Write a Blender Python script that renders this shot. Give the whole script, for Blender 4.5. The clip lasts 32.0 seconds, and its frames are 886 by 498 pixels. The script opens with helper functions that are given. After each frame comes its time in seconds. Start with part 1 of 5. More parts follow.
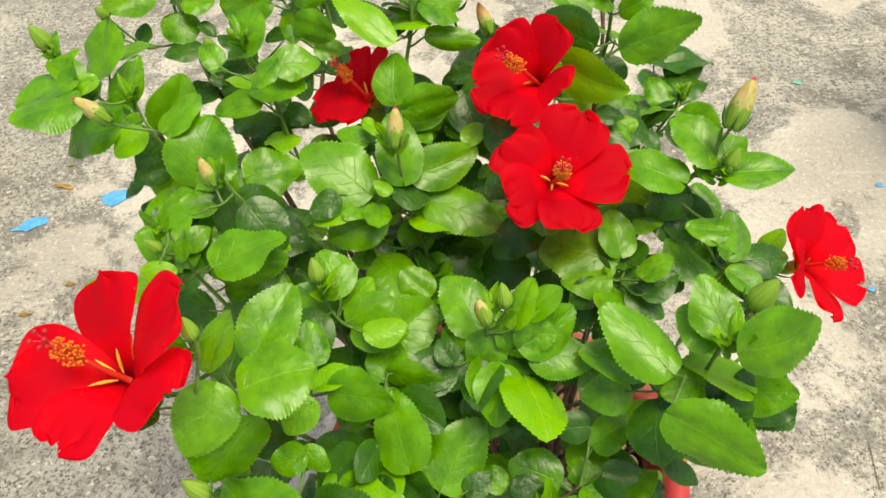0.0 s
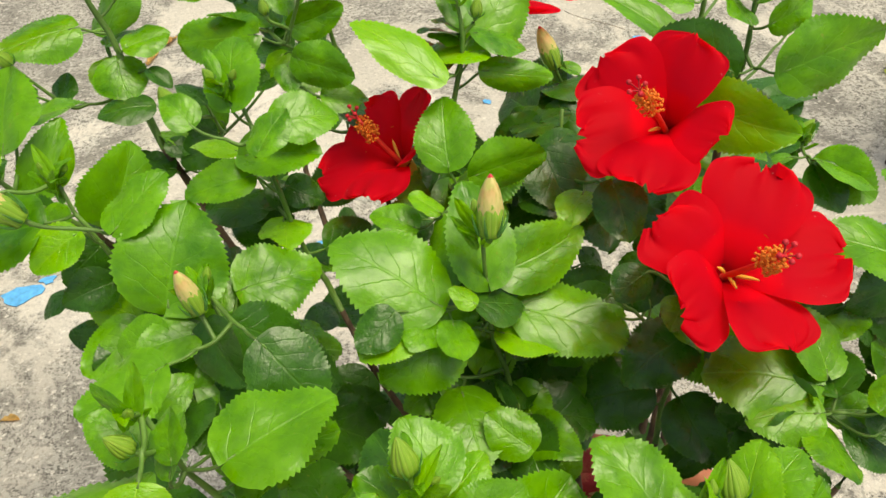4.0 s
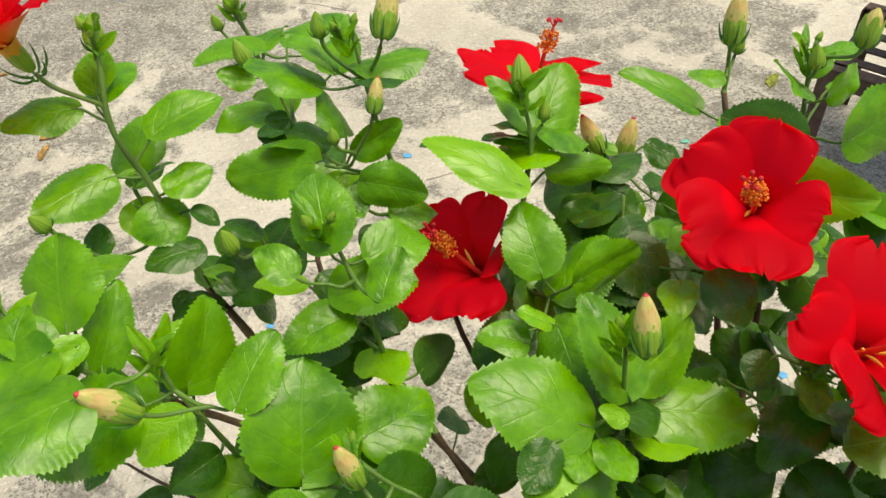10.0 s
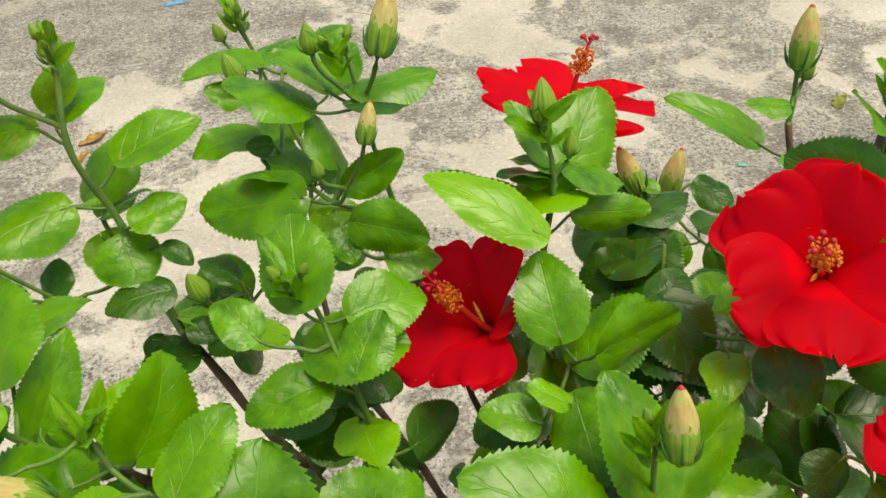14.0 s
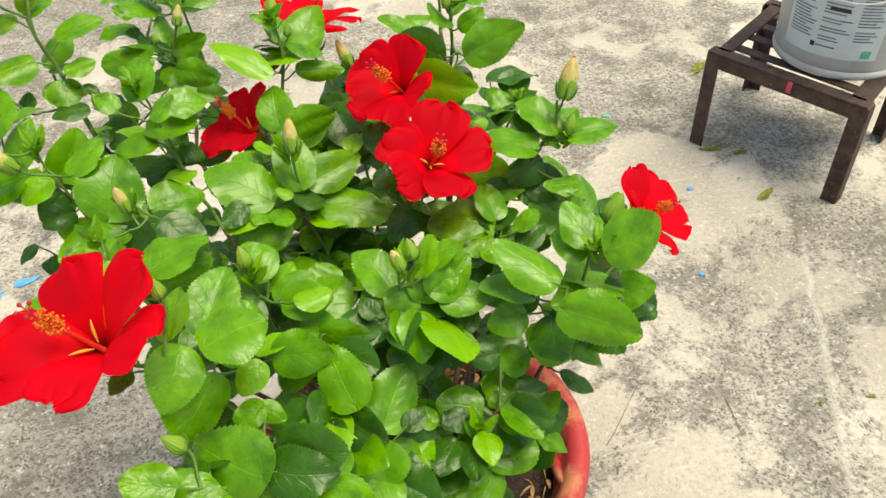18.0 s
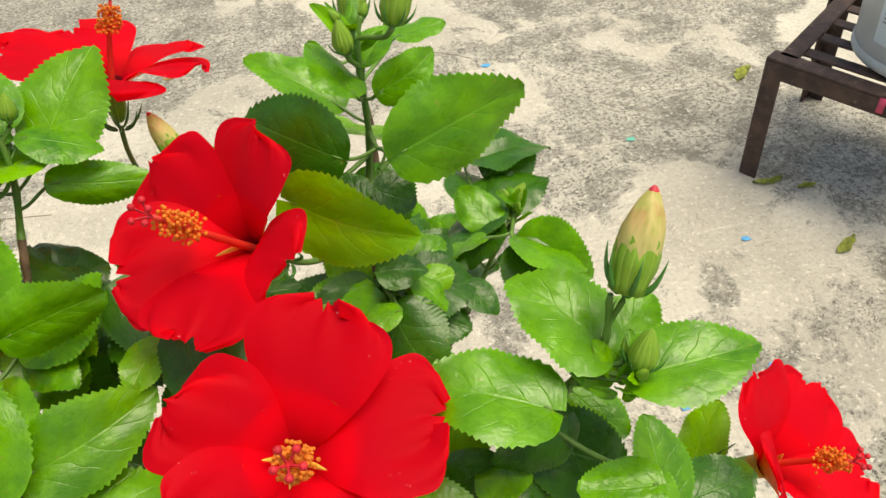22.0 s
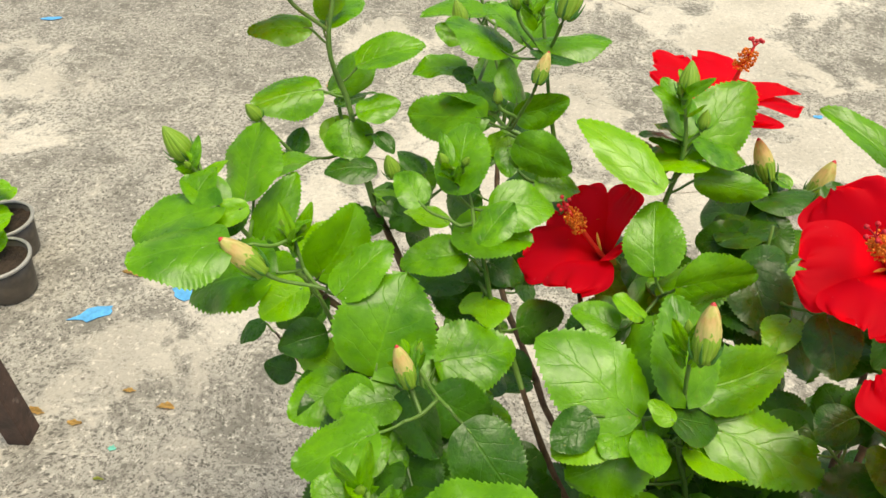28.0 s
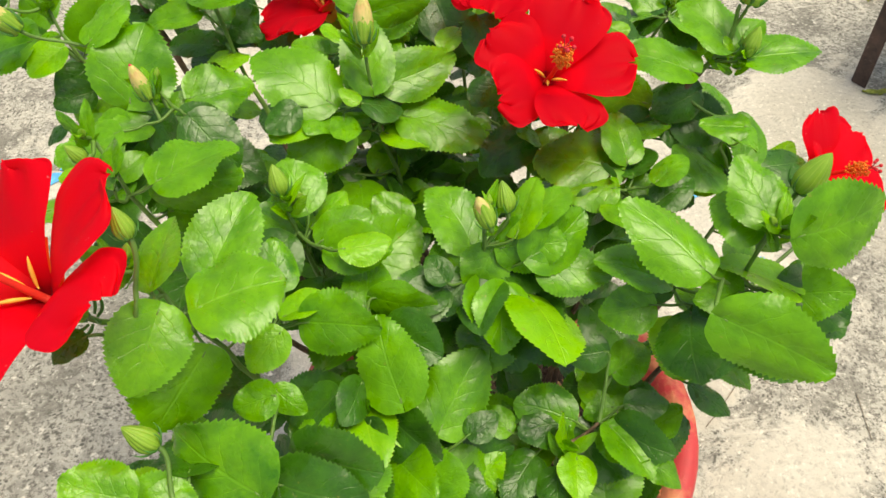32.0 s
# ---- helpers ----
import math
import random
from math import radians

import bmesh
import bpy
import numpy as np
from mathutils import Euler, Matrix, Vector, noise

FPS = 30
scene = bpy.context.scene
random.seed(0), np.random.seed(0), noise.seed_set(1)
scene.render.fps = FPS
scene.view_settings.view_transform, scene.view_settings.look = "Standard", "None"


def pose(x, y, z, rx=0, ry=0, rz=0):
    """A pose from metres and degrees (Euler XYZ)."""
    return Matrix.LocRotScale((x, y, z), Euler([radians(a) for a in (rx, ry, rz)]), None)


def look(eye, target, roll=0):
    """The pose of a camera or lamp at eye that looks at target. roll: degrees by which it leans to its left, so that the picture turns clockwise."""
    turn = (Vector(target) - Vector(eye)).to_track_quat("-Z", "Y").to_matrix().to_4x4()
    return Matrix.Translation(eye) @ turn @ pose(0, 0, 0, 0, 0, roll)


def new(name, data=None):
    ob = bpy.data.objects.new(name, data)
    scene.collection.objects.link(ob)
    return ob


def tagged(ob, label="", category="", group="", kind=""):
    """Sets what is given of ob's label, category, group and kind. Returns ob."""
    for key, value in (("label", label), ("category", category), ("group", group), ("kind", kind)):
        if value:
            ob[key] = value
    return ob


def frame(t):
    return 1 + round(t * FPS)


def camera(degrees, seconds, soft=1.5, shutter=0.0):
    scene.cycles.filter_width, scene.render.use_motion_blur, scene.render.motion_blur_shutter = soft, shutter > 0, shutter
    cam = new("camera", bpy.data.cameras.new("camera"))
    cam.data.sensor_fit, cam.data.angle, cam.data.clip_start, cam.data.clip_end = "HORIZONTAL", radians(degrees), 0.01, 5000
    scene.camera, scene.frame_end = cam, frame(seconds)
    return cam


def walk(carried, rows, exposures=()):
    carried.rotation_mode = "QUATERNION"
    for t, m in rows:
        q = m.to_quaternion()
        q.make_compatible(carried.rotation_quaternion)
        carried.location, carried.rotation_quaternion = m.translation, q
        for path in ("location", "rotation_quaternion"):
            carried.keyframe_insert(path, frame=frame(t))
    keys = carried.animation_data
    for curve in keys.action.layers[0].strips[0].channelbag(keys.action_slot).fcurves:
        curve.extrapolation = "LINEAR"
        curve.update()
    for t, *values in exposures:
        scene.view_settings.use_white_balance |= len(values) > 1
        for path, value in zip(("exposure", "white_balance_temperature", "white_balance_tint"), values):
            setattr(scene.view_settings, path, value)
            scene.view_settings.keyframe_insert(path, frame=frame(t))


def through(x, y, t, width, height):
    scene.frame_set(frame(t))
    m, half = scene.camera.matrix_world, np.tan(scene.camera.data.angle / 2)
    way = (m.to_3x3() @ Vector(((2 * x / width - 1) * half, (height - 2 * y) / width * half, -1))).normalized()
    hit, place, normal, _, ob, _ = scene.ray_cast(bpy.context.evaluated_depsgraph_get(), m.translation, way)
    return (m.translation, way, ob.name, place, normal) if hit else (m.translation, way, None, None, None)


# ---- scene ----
cam = camera(57.7, 32.0)
PATH = [
    (0, (0.022, -0.047, 1.288), (-0.035, 1.288, -0.2), -4.1),
    (0.5, (0.002, -0.015, 1.271), (-0.024, 1.324, -0.214), -3.1),
    (1, (-0.054, 0.053, 1.223), (-0.029, 1.393, -0.261), -2.1),
    (1.5, (-0.091, 0.12, 1.191), (-0.006, 1.464, -0.288), -1.1),
    (2, (-0.1, 0.171, 1.178), (0.034, 1.541, -0.273), -0.3),
    (2.5, (-0.118, 0.2, 1.171), (0.066, 1.602, -0.243), 0.4),
    (3, (-0.118, 0.195, 1.179), (0.075, 1.621, -0.21), -0.1),
    (3.5, (-0.116, 0.189, 1.166), (0.083, 1.6, -0.237), -0.4),
    (4, (-0.095, 0.159, 1.144), (0.064, 1.578, -0.257), -1.5),
    (4.5, (-0.077, 0.096, 1.149), (0.058, 1.51, -0.259), -1.6),
    (6.5, (-0.045, 0.002, 1.185), (-0.01, 1.414, -0.231), -3.5),
    (7, (-0.082, -0.009, 1.207), (0.029, 1.404, -0.204), -1.4),
    (7.5, (-0.167, 0.062, 1.179), (0.011, 1.457, -0.242), -1.6),
    (8, (-0.195, 0.13, 1.172), (0.059, 1.51, -0.253), -1.2),
    (8.5, (-0.213, 0.169, 1.18), (0.105, 1.543, -0.238), -0.8),
    (9, (-0.221, 0.204, 1.178), (0.165, 1.591, -0.21), -0.6),
    (9.5, (-0.224, 0.234, 1.185), (0.209, 1.634, -0.177), -0.9),
    (10, (-0.224, 0.241, 1.175), (0.24, 1.644, -0.172), -1.5),
    (10.5, (-0.221, 0.256, 1.169), (0.264, 1.672, -0.159), -1.9),
    (11, (-0.205, 0.274, 1.166), (0.275, 1.701, -0.151), -2.3),
    (11.5, (-0.193, 0.308, 1.122), (0.256, 1.761, -0.177), -2.9),
    (12, (-0.165, 0.366, 1.096), (0.249, 1.829, -0.203), -2.8),
    (12.5, (-0.171, 0.402, 1.104), (0.197, 1.87, -0.203), -3.1),
    (13, (-0.174, 0.417, 1.116), (0.172, 1.884, -0.199), -3.0),
    (13.5, (-0.172, 0.375, 1.128), (0.179, 1.839, -0.189), -2.9),
    (14, (-0.174, 0.306, 1.139), (0.177, 1.761, -0.187), -2.7),
    (14.5, (-0.202, 0.267, 1.117), (0.111, 1.691, -0.252), -2.3),
    (16.5, (-0.218, 0.11, 1.192), (0.131, 1.467, -0.236), -0.5),
    (17, (-0.175, 0.015, 1.226), (0.174, 1.392, -0.182), -0.8),
    (17.5, (-0.104, -0.117, 1.257), (0.239, 1.296, -0.117), -1.7),
    (18, (-0.041, -0.193, 1.29), (0.293, 1.257, -0.046), -2.5),
    (18.5, (-0.012, -0.198, 1.309), (0.318, 1.279, 0.001), -3.3),
    (19, (-0.016, -0.113, 1.248), (0.324, 1.355, -0.068), -3.6),
    (19.5, (0.036, 0.023, 1.193), (0.413, 1.466, -0.139), -3.9),
    (20, (0.072, 0.119, 1.147), (0.48, 1.539, -0.201), -4.1),
    (20.5, (0.105, 0.172, 1.1), (0.494, 1.577, -0.269), -4.7),
    (21, (0.115, 0.203, 1.078), (0.48, 1.599, -0.307), -4.7),
    (21.5, (0.121, 0.23, 1.077), (0.459, 1.638, -0.302), -4.7),
    (22, (0.122, 0.256, 1.092), (0.438, 1.692, -0.265), -4.3),
    (22.5, (0.105, 0.295, 1.124), (0.389, 1.746, -0.223), -3.0),
    (23, (0.108, 0.33, 1.12), (0.317, 1.794, -0.226), -2.6),
    (23.5, (0.066, 0.359, 1.119), (0.144, 1.852, -0.21), -3.3),
    (24, (-0.008, 0.365, 1.142), (-0.062, 1.893, -0.147), -3.5),
    (24.5, (-0.059, 0.385, 1.168), (-0.201, 1.936, -0.087), -3.1),
    (25, (-0.096, 0.418, 1.168), (-0.293, 1.972, -0.075), -2.9),
    (25.5, (-0.138, 0.386, 1.168), (-0.377, 1.924, -0.088), -2.3),
    (26, (-0.133, 0.34, 1.157), (-0.398, 1.851, -0.127), -1.7),
    (26.5, (-0.136, 0.308, 1.145), (-0.425, 1.794, -0.162), -1.2),
    (28.5, (-0.148, 0.115, 1.211), (-0.224, 1.587, -0.141), -1.7),
    (29, (-0.145, 0.057, 1.228), (-0.166, 1.519, -0.136), -2.5),
    (29.5, (-0.137, 0.026, 1.22), (-0.126, 1.468, -0.165), -2.7),
    (30, (-0.091, 0.01, 1.177), (-0.061, 1.414, -0.247), -2.8),
    (30.5, (-0.064, 0.004, 1.178), (-0.018, 1.389, -0.265), -2.9),
    (31, (-0.041, 0.0, 1.189), (0.01, 1.361, -0.275), -3.5),
    (31.5, (-0.024, -0.015, 1.192), (0.041, 1.327, -0.29), -3.1),
    (32, (-0.011, -0.031, 1.173), (0.063, 1.303, -0.316), -2.4),
]
EXPOSURES = [(0.0, 0.16, 7600, 4), (4.0, 0.09, 7600, 4), (8.0, 0.11, 7600, 4), (9.5, 0.05, 7600, 4), (11.0, -0.06, 7600, 4), (12.5, -0.06, 7600, 4), (14.0, -0.08, 7600, 4), (16.5, 0.17, 7600, 4), (18.5, 0.15, 7600, 4), (20.0, 0.08, 7600, 4), (21.0, 0.08, 7600, 4), (23.0, 0.06, 7600, 4), (24.0, -0.08, 7600, 4), (25.2, -0.03, 7600, 4), (26.5, 0.04, 7600, 4), (29.0, 0.16, 7600, 4), (30.0, 0.18, 7600, 4), (32.0, 0.26, 7600, 4)]
walk(cam, [(t, look(eye, target, roll)) for t, eye, target, roll in PATH], EXPOSURES)

# ---------------------------------------------------------------- light
world = bpy.data.worlds.new("sky")
scene.world = world
world.use_nodes = True
wn = world.node_tree.nodes
sky = wn.new("ShaderNodeTexSky")
sky.sky_type = "NISHITA"
sky.sun_disc = False
SUN_ELEVATION, SUN_BEARING = 73.0, 112.0
sky.sun_elevation = radians(SUN_ELEVATION)
sky.sun_rotation = radians(SUN_BEARING)
sky.dust_density = 3.0
world.node_tree.links.new(sky.outputs[0], wn["Background"].inputs[0])
wn["Background"].inputs[1].default_value = 0.15
sun = new("sun", bpy.data.lights.new("sun", "SUN"))
sun.data.energy, sun.data.angle, sun.data.color = 2.8, radians(34.0), (1.0, 0.95, 0.83)
se, sb = radians(SUN_ELEVATION), radians(SUN_BEARING)
sun.matrix_world = look((0, 0, 0), (-math.sin(sb) * math.cos(se), -math.cos(sb) * math.cos(se), -math.sin(se)))


# ---------------------------------------------------------------- materials
class Mat:
    def __init__(self, name, rough=0.6, metal=0.0, spec=0.5):
        self.m = bpy.data.materials.new(name)
        self.m.use_nodes = True
        self.t = self.m.node_tree
        self.b = self.t.nodes["Principled BSDF"]
        self.b.inputs["Roughness"].default_value = rough
        self.b.inputs["Metallic"].default_value = metal
        self.b.inputs["Specular IOR Level"].default_value = spec

    def n(self, kind, **sets):
        node = self.t.nodes.new("ShaderNode" + kind)
        for key, value in sets.items():
            setattr(node, key, value)
        return node

    def l(self, a, b):
        self.t.links.new(a, b)

    def coord(self, which="Object"):
        return self.n("TexCoord").outputs[which]

    def noise(self, vec, scale, detail=4.0, rough=0.55):
        t = self.n("TexNoise")
        t.inputs["Scale"].default_value = scale
        t.inputs["Detail"].default_value = detail
        t.inputs["Roughness"].default_value = rough
        self.l(vec, t.inputs["Vector"])
        return t.outputs["Fac"]

    def ramp(self, fac, stops):
        r = self.n("ValToRGB")
        while len(r.color_ramp.elements) < len(stops):
            r.color_ramp.elements.new(0.5)
        for e, (p, c) in zip(r.color_ramp.elements, stops):
            e.position = p
            e.color = (*c, 1) if len(c) == 3 else c
        self.l(fac, r.inputs[0])
        return r.outputs["Color"]

    def grey(self, fac, lo, hi, a=0.0, b=1.0):
        r = self.n("MapRange")
        for i, v in enumerate((lo, hi, a, b)):
            r.inputs[i + 1].default_value = v
        self.l(fac, r.inputs[0])
        return r.outputs[0]

    def mix(self, fac, a, b, mode="MIX"):
        x = self.n("MixRGB", blend_type=mode)
        for sock, v in zip(x.inputs, (fac, a, b)):
            if isinstance(v, (int, float)):
                sock.default_value = v
            elif isinstance(v, tuple):
                sock.default_value = (*v, 1)
            else:
                self.l(v, sock)
        return x.outputs[0]

    def math(self, op, a, b=0.0):
        x = self.n("Math", operation=op)
        for sock, v in zip(x.inputs, (a, b)):
            if isinstance(v, (int, float)):
                sock.default_value = v
            else:
                self.l(v, sock)
        return x.outputs[0]

    def base(self, colour):
        if isinstance(colour, tuple):
            self.b.inputs["Base Color"].default_value = (*colour, 1)
        else:
            self.l(colour, self.b.inputs["Base Color"])
        return self

    def bump(self, height, strength=0.3, distance=0.002):
        x = self.n("Bump")
        x.inputs["Strength"].default_value = strength
        x.inputs["Distance"].default_value = distance
        self.l(height, x.inputs["Height"])
        self.l(x.outputs[0], self.b.inputs["Normal"])
        return self

    def thin(self, colour, share):
        """Lets light through a thin blade or petal."""
        tr = self.n("BsdfTranslucent")
        if isinstance(colour, tuple):
            tr.inputs[0].default_value = (*colour, 1)
        else:
            self.l(colour, tr.inputs[0])
        mx = self.n("MixShader")
        mx.inputs[0].default_value = share
        self.l(self.b.outputs[0], mx.inputs[1])
        self.l(tr.outputs[0], mx.inputs[2])
        self.l(mx.outputs[0], self.t.nodes["Material Output"].inputs["Surface"])
        return self


def leaf_material(name, dark, light, vein, through):
    m = Mat(name, 0.40, 0.0, 0.46)
    co = m.coord()
    blade = m.n("UVMap", uv_map="blade").outputs[0]
    sep = m.n("SeparateXYZ")
    m.l(blade, sep.inputs[0])
    info = m.n("ObjectInfo").outputs["Random"]
    # each blade takes its own stretch of the noise
    own = m.n("VectorMath", operation="ADD")
    m.l(co, own.inputs[0])
    m.l(m.math("MULTIPLY", info, 40.0), own.inputs[1])
    own = own.outputs[0]
    au = m.math("ABSOLUTE", m.math("SUBTRACT", m.math("MULTIPLY", sep.outputs[0], 2.0), 1.0))
    # side veins leave the midrib forwards and bend a little by chance
    bent = m.math("MULTIPLY", m.noise(own, 4.0, 2.0), 0.14)
    ph = m.math("SUBTRACT", m.math("ADD", sep.outputs[1], bent), m.math("MULTIPLY", m.math("POWER", au, 0.8), 0.36))
    wave = m.math("ABSOLUTE", m.math("SINE", m.math("MULTIPLY", ph, 15.0)))
    side = m.math("MULTIPLY", m.grey(wave, 0.0, 0.10, 1.0, 0.0), m.grey(au, 0.45, 0.95, 1.0, 0.0))
    mid = m.grey(au, 0.010, 0.045, 1.0, 0.0)
    cell = m.n("TexVoronoi", feature="DISTANCE_TO_EDGE")
    cell.inputs["Scale"].default_value = 15.0
    m.l(own, cell.inputs["Vector"])
    net = m.grey(cell.outputs["Distance"], 0.0, 0.12, 1.0, 0.0)
    fine = m.n("TexVoronoi", feature="DISTANCE_TO_EDGE")
    fine.inputs["Scale"].default_value = 42.0
    m.l(own, fine.inputs["Vector"])
    veins = m.math("MAXIMUM", m.math("MULTIPLY", side, 0.75), mid)
    col = m.mix(m.grey(m.noise(own, 2.4, 5.0, 0.6), 0.34, 0.66), dark, light)
    col = m.mix(m.math("MULTIPLY", info, 0.55), col, light)
    col = m.mix(m.grey(m.noise(own, 9.0, 4.0, 0.65), 0.46, 0.70, 0.0, 0.35), col, dark)
    col = m.mix(m.math("MULTIPLY", veins, 0.34), col, vein)
    col = m.mix(m.math("MULTIPLY", net, 0.10), col, vein)
    col = m.mix(m.grey(au, 0.94, 0.99, 0.0, 0.40), col, vein)
    spot = m.grey(m.noise(own, 12.0, 3.0), 0.69, 0.74, 0.0, 0.5)
    col = m.mix(spot, col, (0.30, 0.30, 0.05))
    m.base(col)
    h = m.math("ADD", m.noise(own, 3.5, 2.0), m.math("MULTIPLY", veins, -0.20))
    h = m.math("ADD", h, m.math("MULTIPLY", m.math("MULTIPLY", m.math("SQRT", wave), m.grey(au, 0.3, 1.0, 1.0, 0.0)), 0.14))
    h = m.math("ADD", h, m.math("MULTIPLY", m.grey(cell.outputs["Distance"], 0.0, 0.3), 0.05))
    h = m.math("ADD", h, m.math("MULTIPLY", m.grey(fine.outputs["Distance"], 0.0, 0.3), 0.018))
    m.bump(h, 0.42, 0.0024)
    m.l(m.grey(m.noise(own, 6.0, 4.0), 0.25, 0.75, 0.22, 0.38), m.b.inputs["Roughness"])
    m.thin(m.mix(0.5, col, through), 0.17)
    return m.m


YOUNG = leaf_material("young_leaf", (0.115, 0.36, 0.003), (0.215, 0.50, 0.004), (0.34, 0.60, 0.03), (0.46, 0.72, 0.002))
MATURE = leaf_material("mature_leaf", (0.034, 0.160, 0.003), (0.155, 0.410, 0.004), (0.17, 0.43, 0.02), (0.27, 0.56, 0.002))
# darker tone: part leaf age, part inner-bush shade put into the colour
SHADED_OLD = leaf_material("shaded_old_leaf", (0.015, 0.070, 0.005), (0.046, 0.165, 0.006), (0.09, 0.22, 0.02), (0.09, 0.27, 0.002))


def petal_material():
    m = Mat("petal_red", 0.6, 0.0, 0.12)
    co = m.coord()
    sep = m.n("SeparateXYZ")
    m.l(co, sep.inputs[0])
    col = m.mix(m.grey(sep.outputs[1], 0.06, 0.36), (0.22, 0.003, 0.010), (0.92, 0.001, 0.016))
    col = m.mix(m.grey(m.noise(co, 2.5, 3.0), 0.35, 0.75, 0.0, 0.4), col, (0.95, 0.006, 0.045))
    dots = m.n("TexVoronoi")
    dots.inputs["Scale"].default_value = 17.0
    m.l(co, dots.inputs["Vector"])
    dot = m.math("MULTIPLY", m.grey(dots.outputs["Distance"], 0.10, 0.16, 1.0, 0.0), m.math("MULTIPLY", m.grey(sep.outputs[1], 0.62, 0.85), m.grey(m.noise(co, 3.0, 2.0), 0.55, 0.65)))
    col = m.mix(m.math("MULTIPLY", dot, 0.6), col, (0.95, 0.55, 0.58))
    m.base(col)
    ray = m.math("SINE", m.math("MULTIPLY", m.math("DIVIDE", sep.outputs[0], m.math("ADD", sep.outputs[1], 0.25)), 70.0))
    m.bump(m.math("ADD", m.math("MULTIPLY", ray, 0.04), m.noise(co, 6.0, 3.0)), 0.25, 0.002)
    m.thin((0.97, 0.006, 0.03), 0.58)
    return m.m


def plain(name, colour, rough=0.5, spread=0.25, scale=60.0, bump=0.2, dist=0.001, through=None):
    m = Mat(name, rough)
    co = m.coord()
    dark = tuple(c * (1 - spread) for c in colour)
    pale = tuple(min(1, c * (1 + spread)) for c in colour)
    m.base(m.mix(m.grey(m.noise(co, scale, 4.0), 0.3, 0.7), dark, pale))
    m.bump(m.noise(co, scale * 3, 3.0), bump, dist)
    if through:
        m.thin(through, 0.25)
    return m.m


PETAL = petal_material()
STEM_GREEN = plain("green_stem", (0.11, 0.22, 0.035), 0.5, 0.35, 40.0)
BARK = plain("bark", (0.12, 0.075, 0.045), 0.85, 0.5, 90.0, 0.7, 0.002)


def calyx_material():
    m = Mat("calyx_green", 0.42, 0.0, 0.45)
    co = m.coord()
    sep = m.n("SeparateXYZ")
    m.l(co, sep.inputs[0])
    turn = m.math("ARCTAN2", sep.outputs[1], sep.outputs[0])
    rib = m.math("ABSOLUTE", m.math("SINE", m.math("MULTIPLY", turn, 7.5)))
    col = m.mix(m.grey(rib, 0.0, 0.35, 1.0, 0.0), (0.27, 0.47, 0.04), (0.46, 0.62, 0.11))
    col = m.mix(m.grey(m.noise(co, 5.0, 3.0), 0.35, 0.7, 0.0, 0.4), col, (0.15, 0.36, 0.03))
    m.base(col)
    m.bump(rib, 0.4, 0.001)
    m.thin((0.3, 0.55, 0.04), 0.2)
    return m.m


CALYX = calyx_material()
BRACT = plain("bract_green", (0.06, 0.2, 0.03), 0.5, 0.3, 60.0)


def bud_material():
    m = Mat("bud_petals_pale", 0.5, 0.0, 0.35)
    co = m.coord()
    mp = m.n("Mapping")
    mp.inputs["Scale"].default_value = (9.0, 9.0, 1.6)
    m.l(co, mp.inputs[0])
    sep = m.n("SeparateXYZ")
    m.l(co, sep.inputs[0])
    line = m.noise(mp.outputs[0], 2.0, 4.0)
    col = m.mix(m.grey(line, 0.40, 0.62), (0.78, 0.66, 0.27), (0.56, 0.57, 0.16))
    red = m.math("MULTIPLY", m.grey(sep.outputs[2], 0.55, 1.0), m.grey(m.noise(co, 3.0, 2.0), 0.50, 0.62))
    col = m.mix(m.math("MULTIPLY", red, 0.7), col, (0.62, 0.10, 0.07))
    m.base(col)
    m.bump(line, 0.4, 0.0008)
    m.thin((0.85, 0.65, 0.15), 0.25)
    return m.m


BUD_PALE = bud_material()
BUD_TIP = plain("bud_tip_red", (0.6, 0.03, 0.05), 0.5)
COLUMN = plain("column_pink", (0.85, 0.045, 0.03), 0.5, 0.2, 60.0, 0.1, 0.001, (0.9, 0.1, 0.05))
ANTHER = plain("anther_orange", (0.95, 0.25, 0.025), 0.7, 0.2, 300.0, 0.2, 0.001, (0.95, 0.30, 0.04))
STIGMA = plain("stigma_red", (0.55, 0.01, 0.025), 0.6, 0.2, 200.0)
THROAT_DARK = plain("throat_crimson", (0.24, 0.004, 0.012), 0.6, 0.3, 80.0)
CLAW = plain("claw_yellow", (0.85, 0.45, 0.06), 0.5)


def throat_material():
    m = Mat("petal_base_orange", 0.5, 0.0, 0.3)
    sep = m.n("SeparateXYZ")
    co = m.coord()
    m.l(co, sep.inputs[0])
    far = m.math("ADD", sep.outputs[1], m.math("MULTIPLY", m.noise(co, 9.0, 3.0), 0.12))
    col = m.ramp(far, [(0.0, (0.70, 0.42, 0.05)), (0.22, (0.85, 0.30, 0.03)), (0.42, (0.88, 0.16, 0.02)), (0.60, (0.90, 0.01, 0.012))])
    m.base(col)
    m.thin((0.9, 0.3, 0.03), 0.25)
    return m.m


THROAT = throat_material()


# x, y, size, force; the patch at (-0.60, 0.90) paints the bush's soft shadow
STAINS_AND_SHADOW = ((-1.7, 3.0, 0.9, 1.0), (-0.55, 3.0, 0.7, 0.9), (-1.05, 2.35, 0.5, 0.9), (-0.1, 2.4, 0.35, 0.6), (-1.15, 1.55, 0.35, 0.9), (-0.60, 0.90, 0.40, 0.8), (-0.97, 1.18, 0.25, 0.8), (1.12, 1.75, 0.5, 0.4), (1.05, 0.9, 0.4, 0.5), (0.5, 2.1, 0.3, 0.4))


RIDGE_X, RIDGE_Y, RIDGE_SLOPE = 1.025, 0.818, -0.491


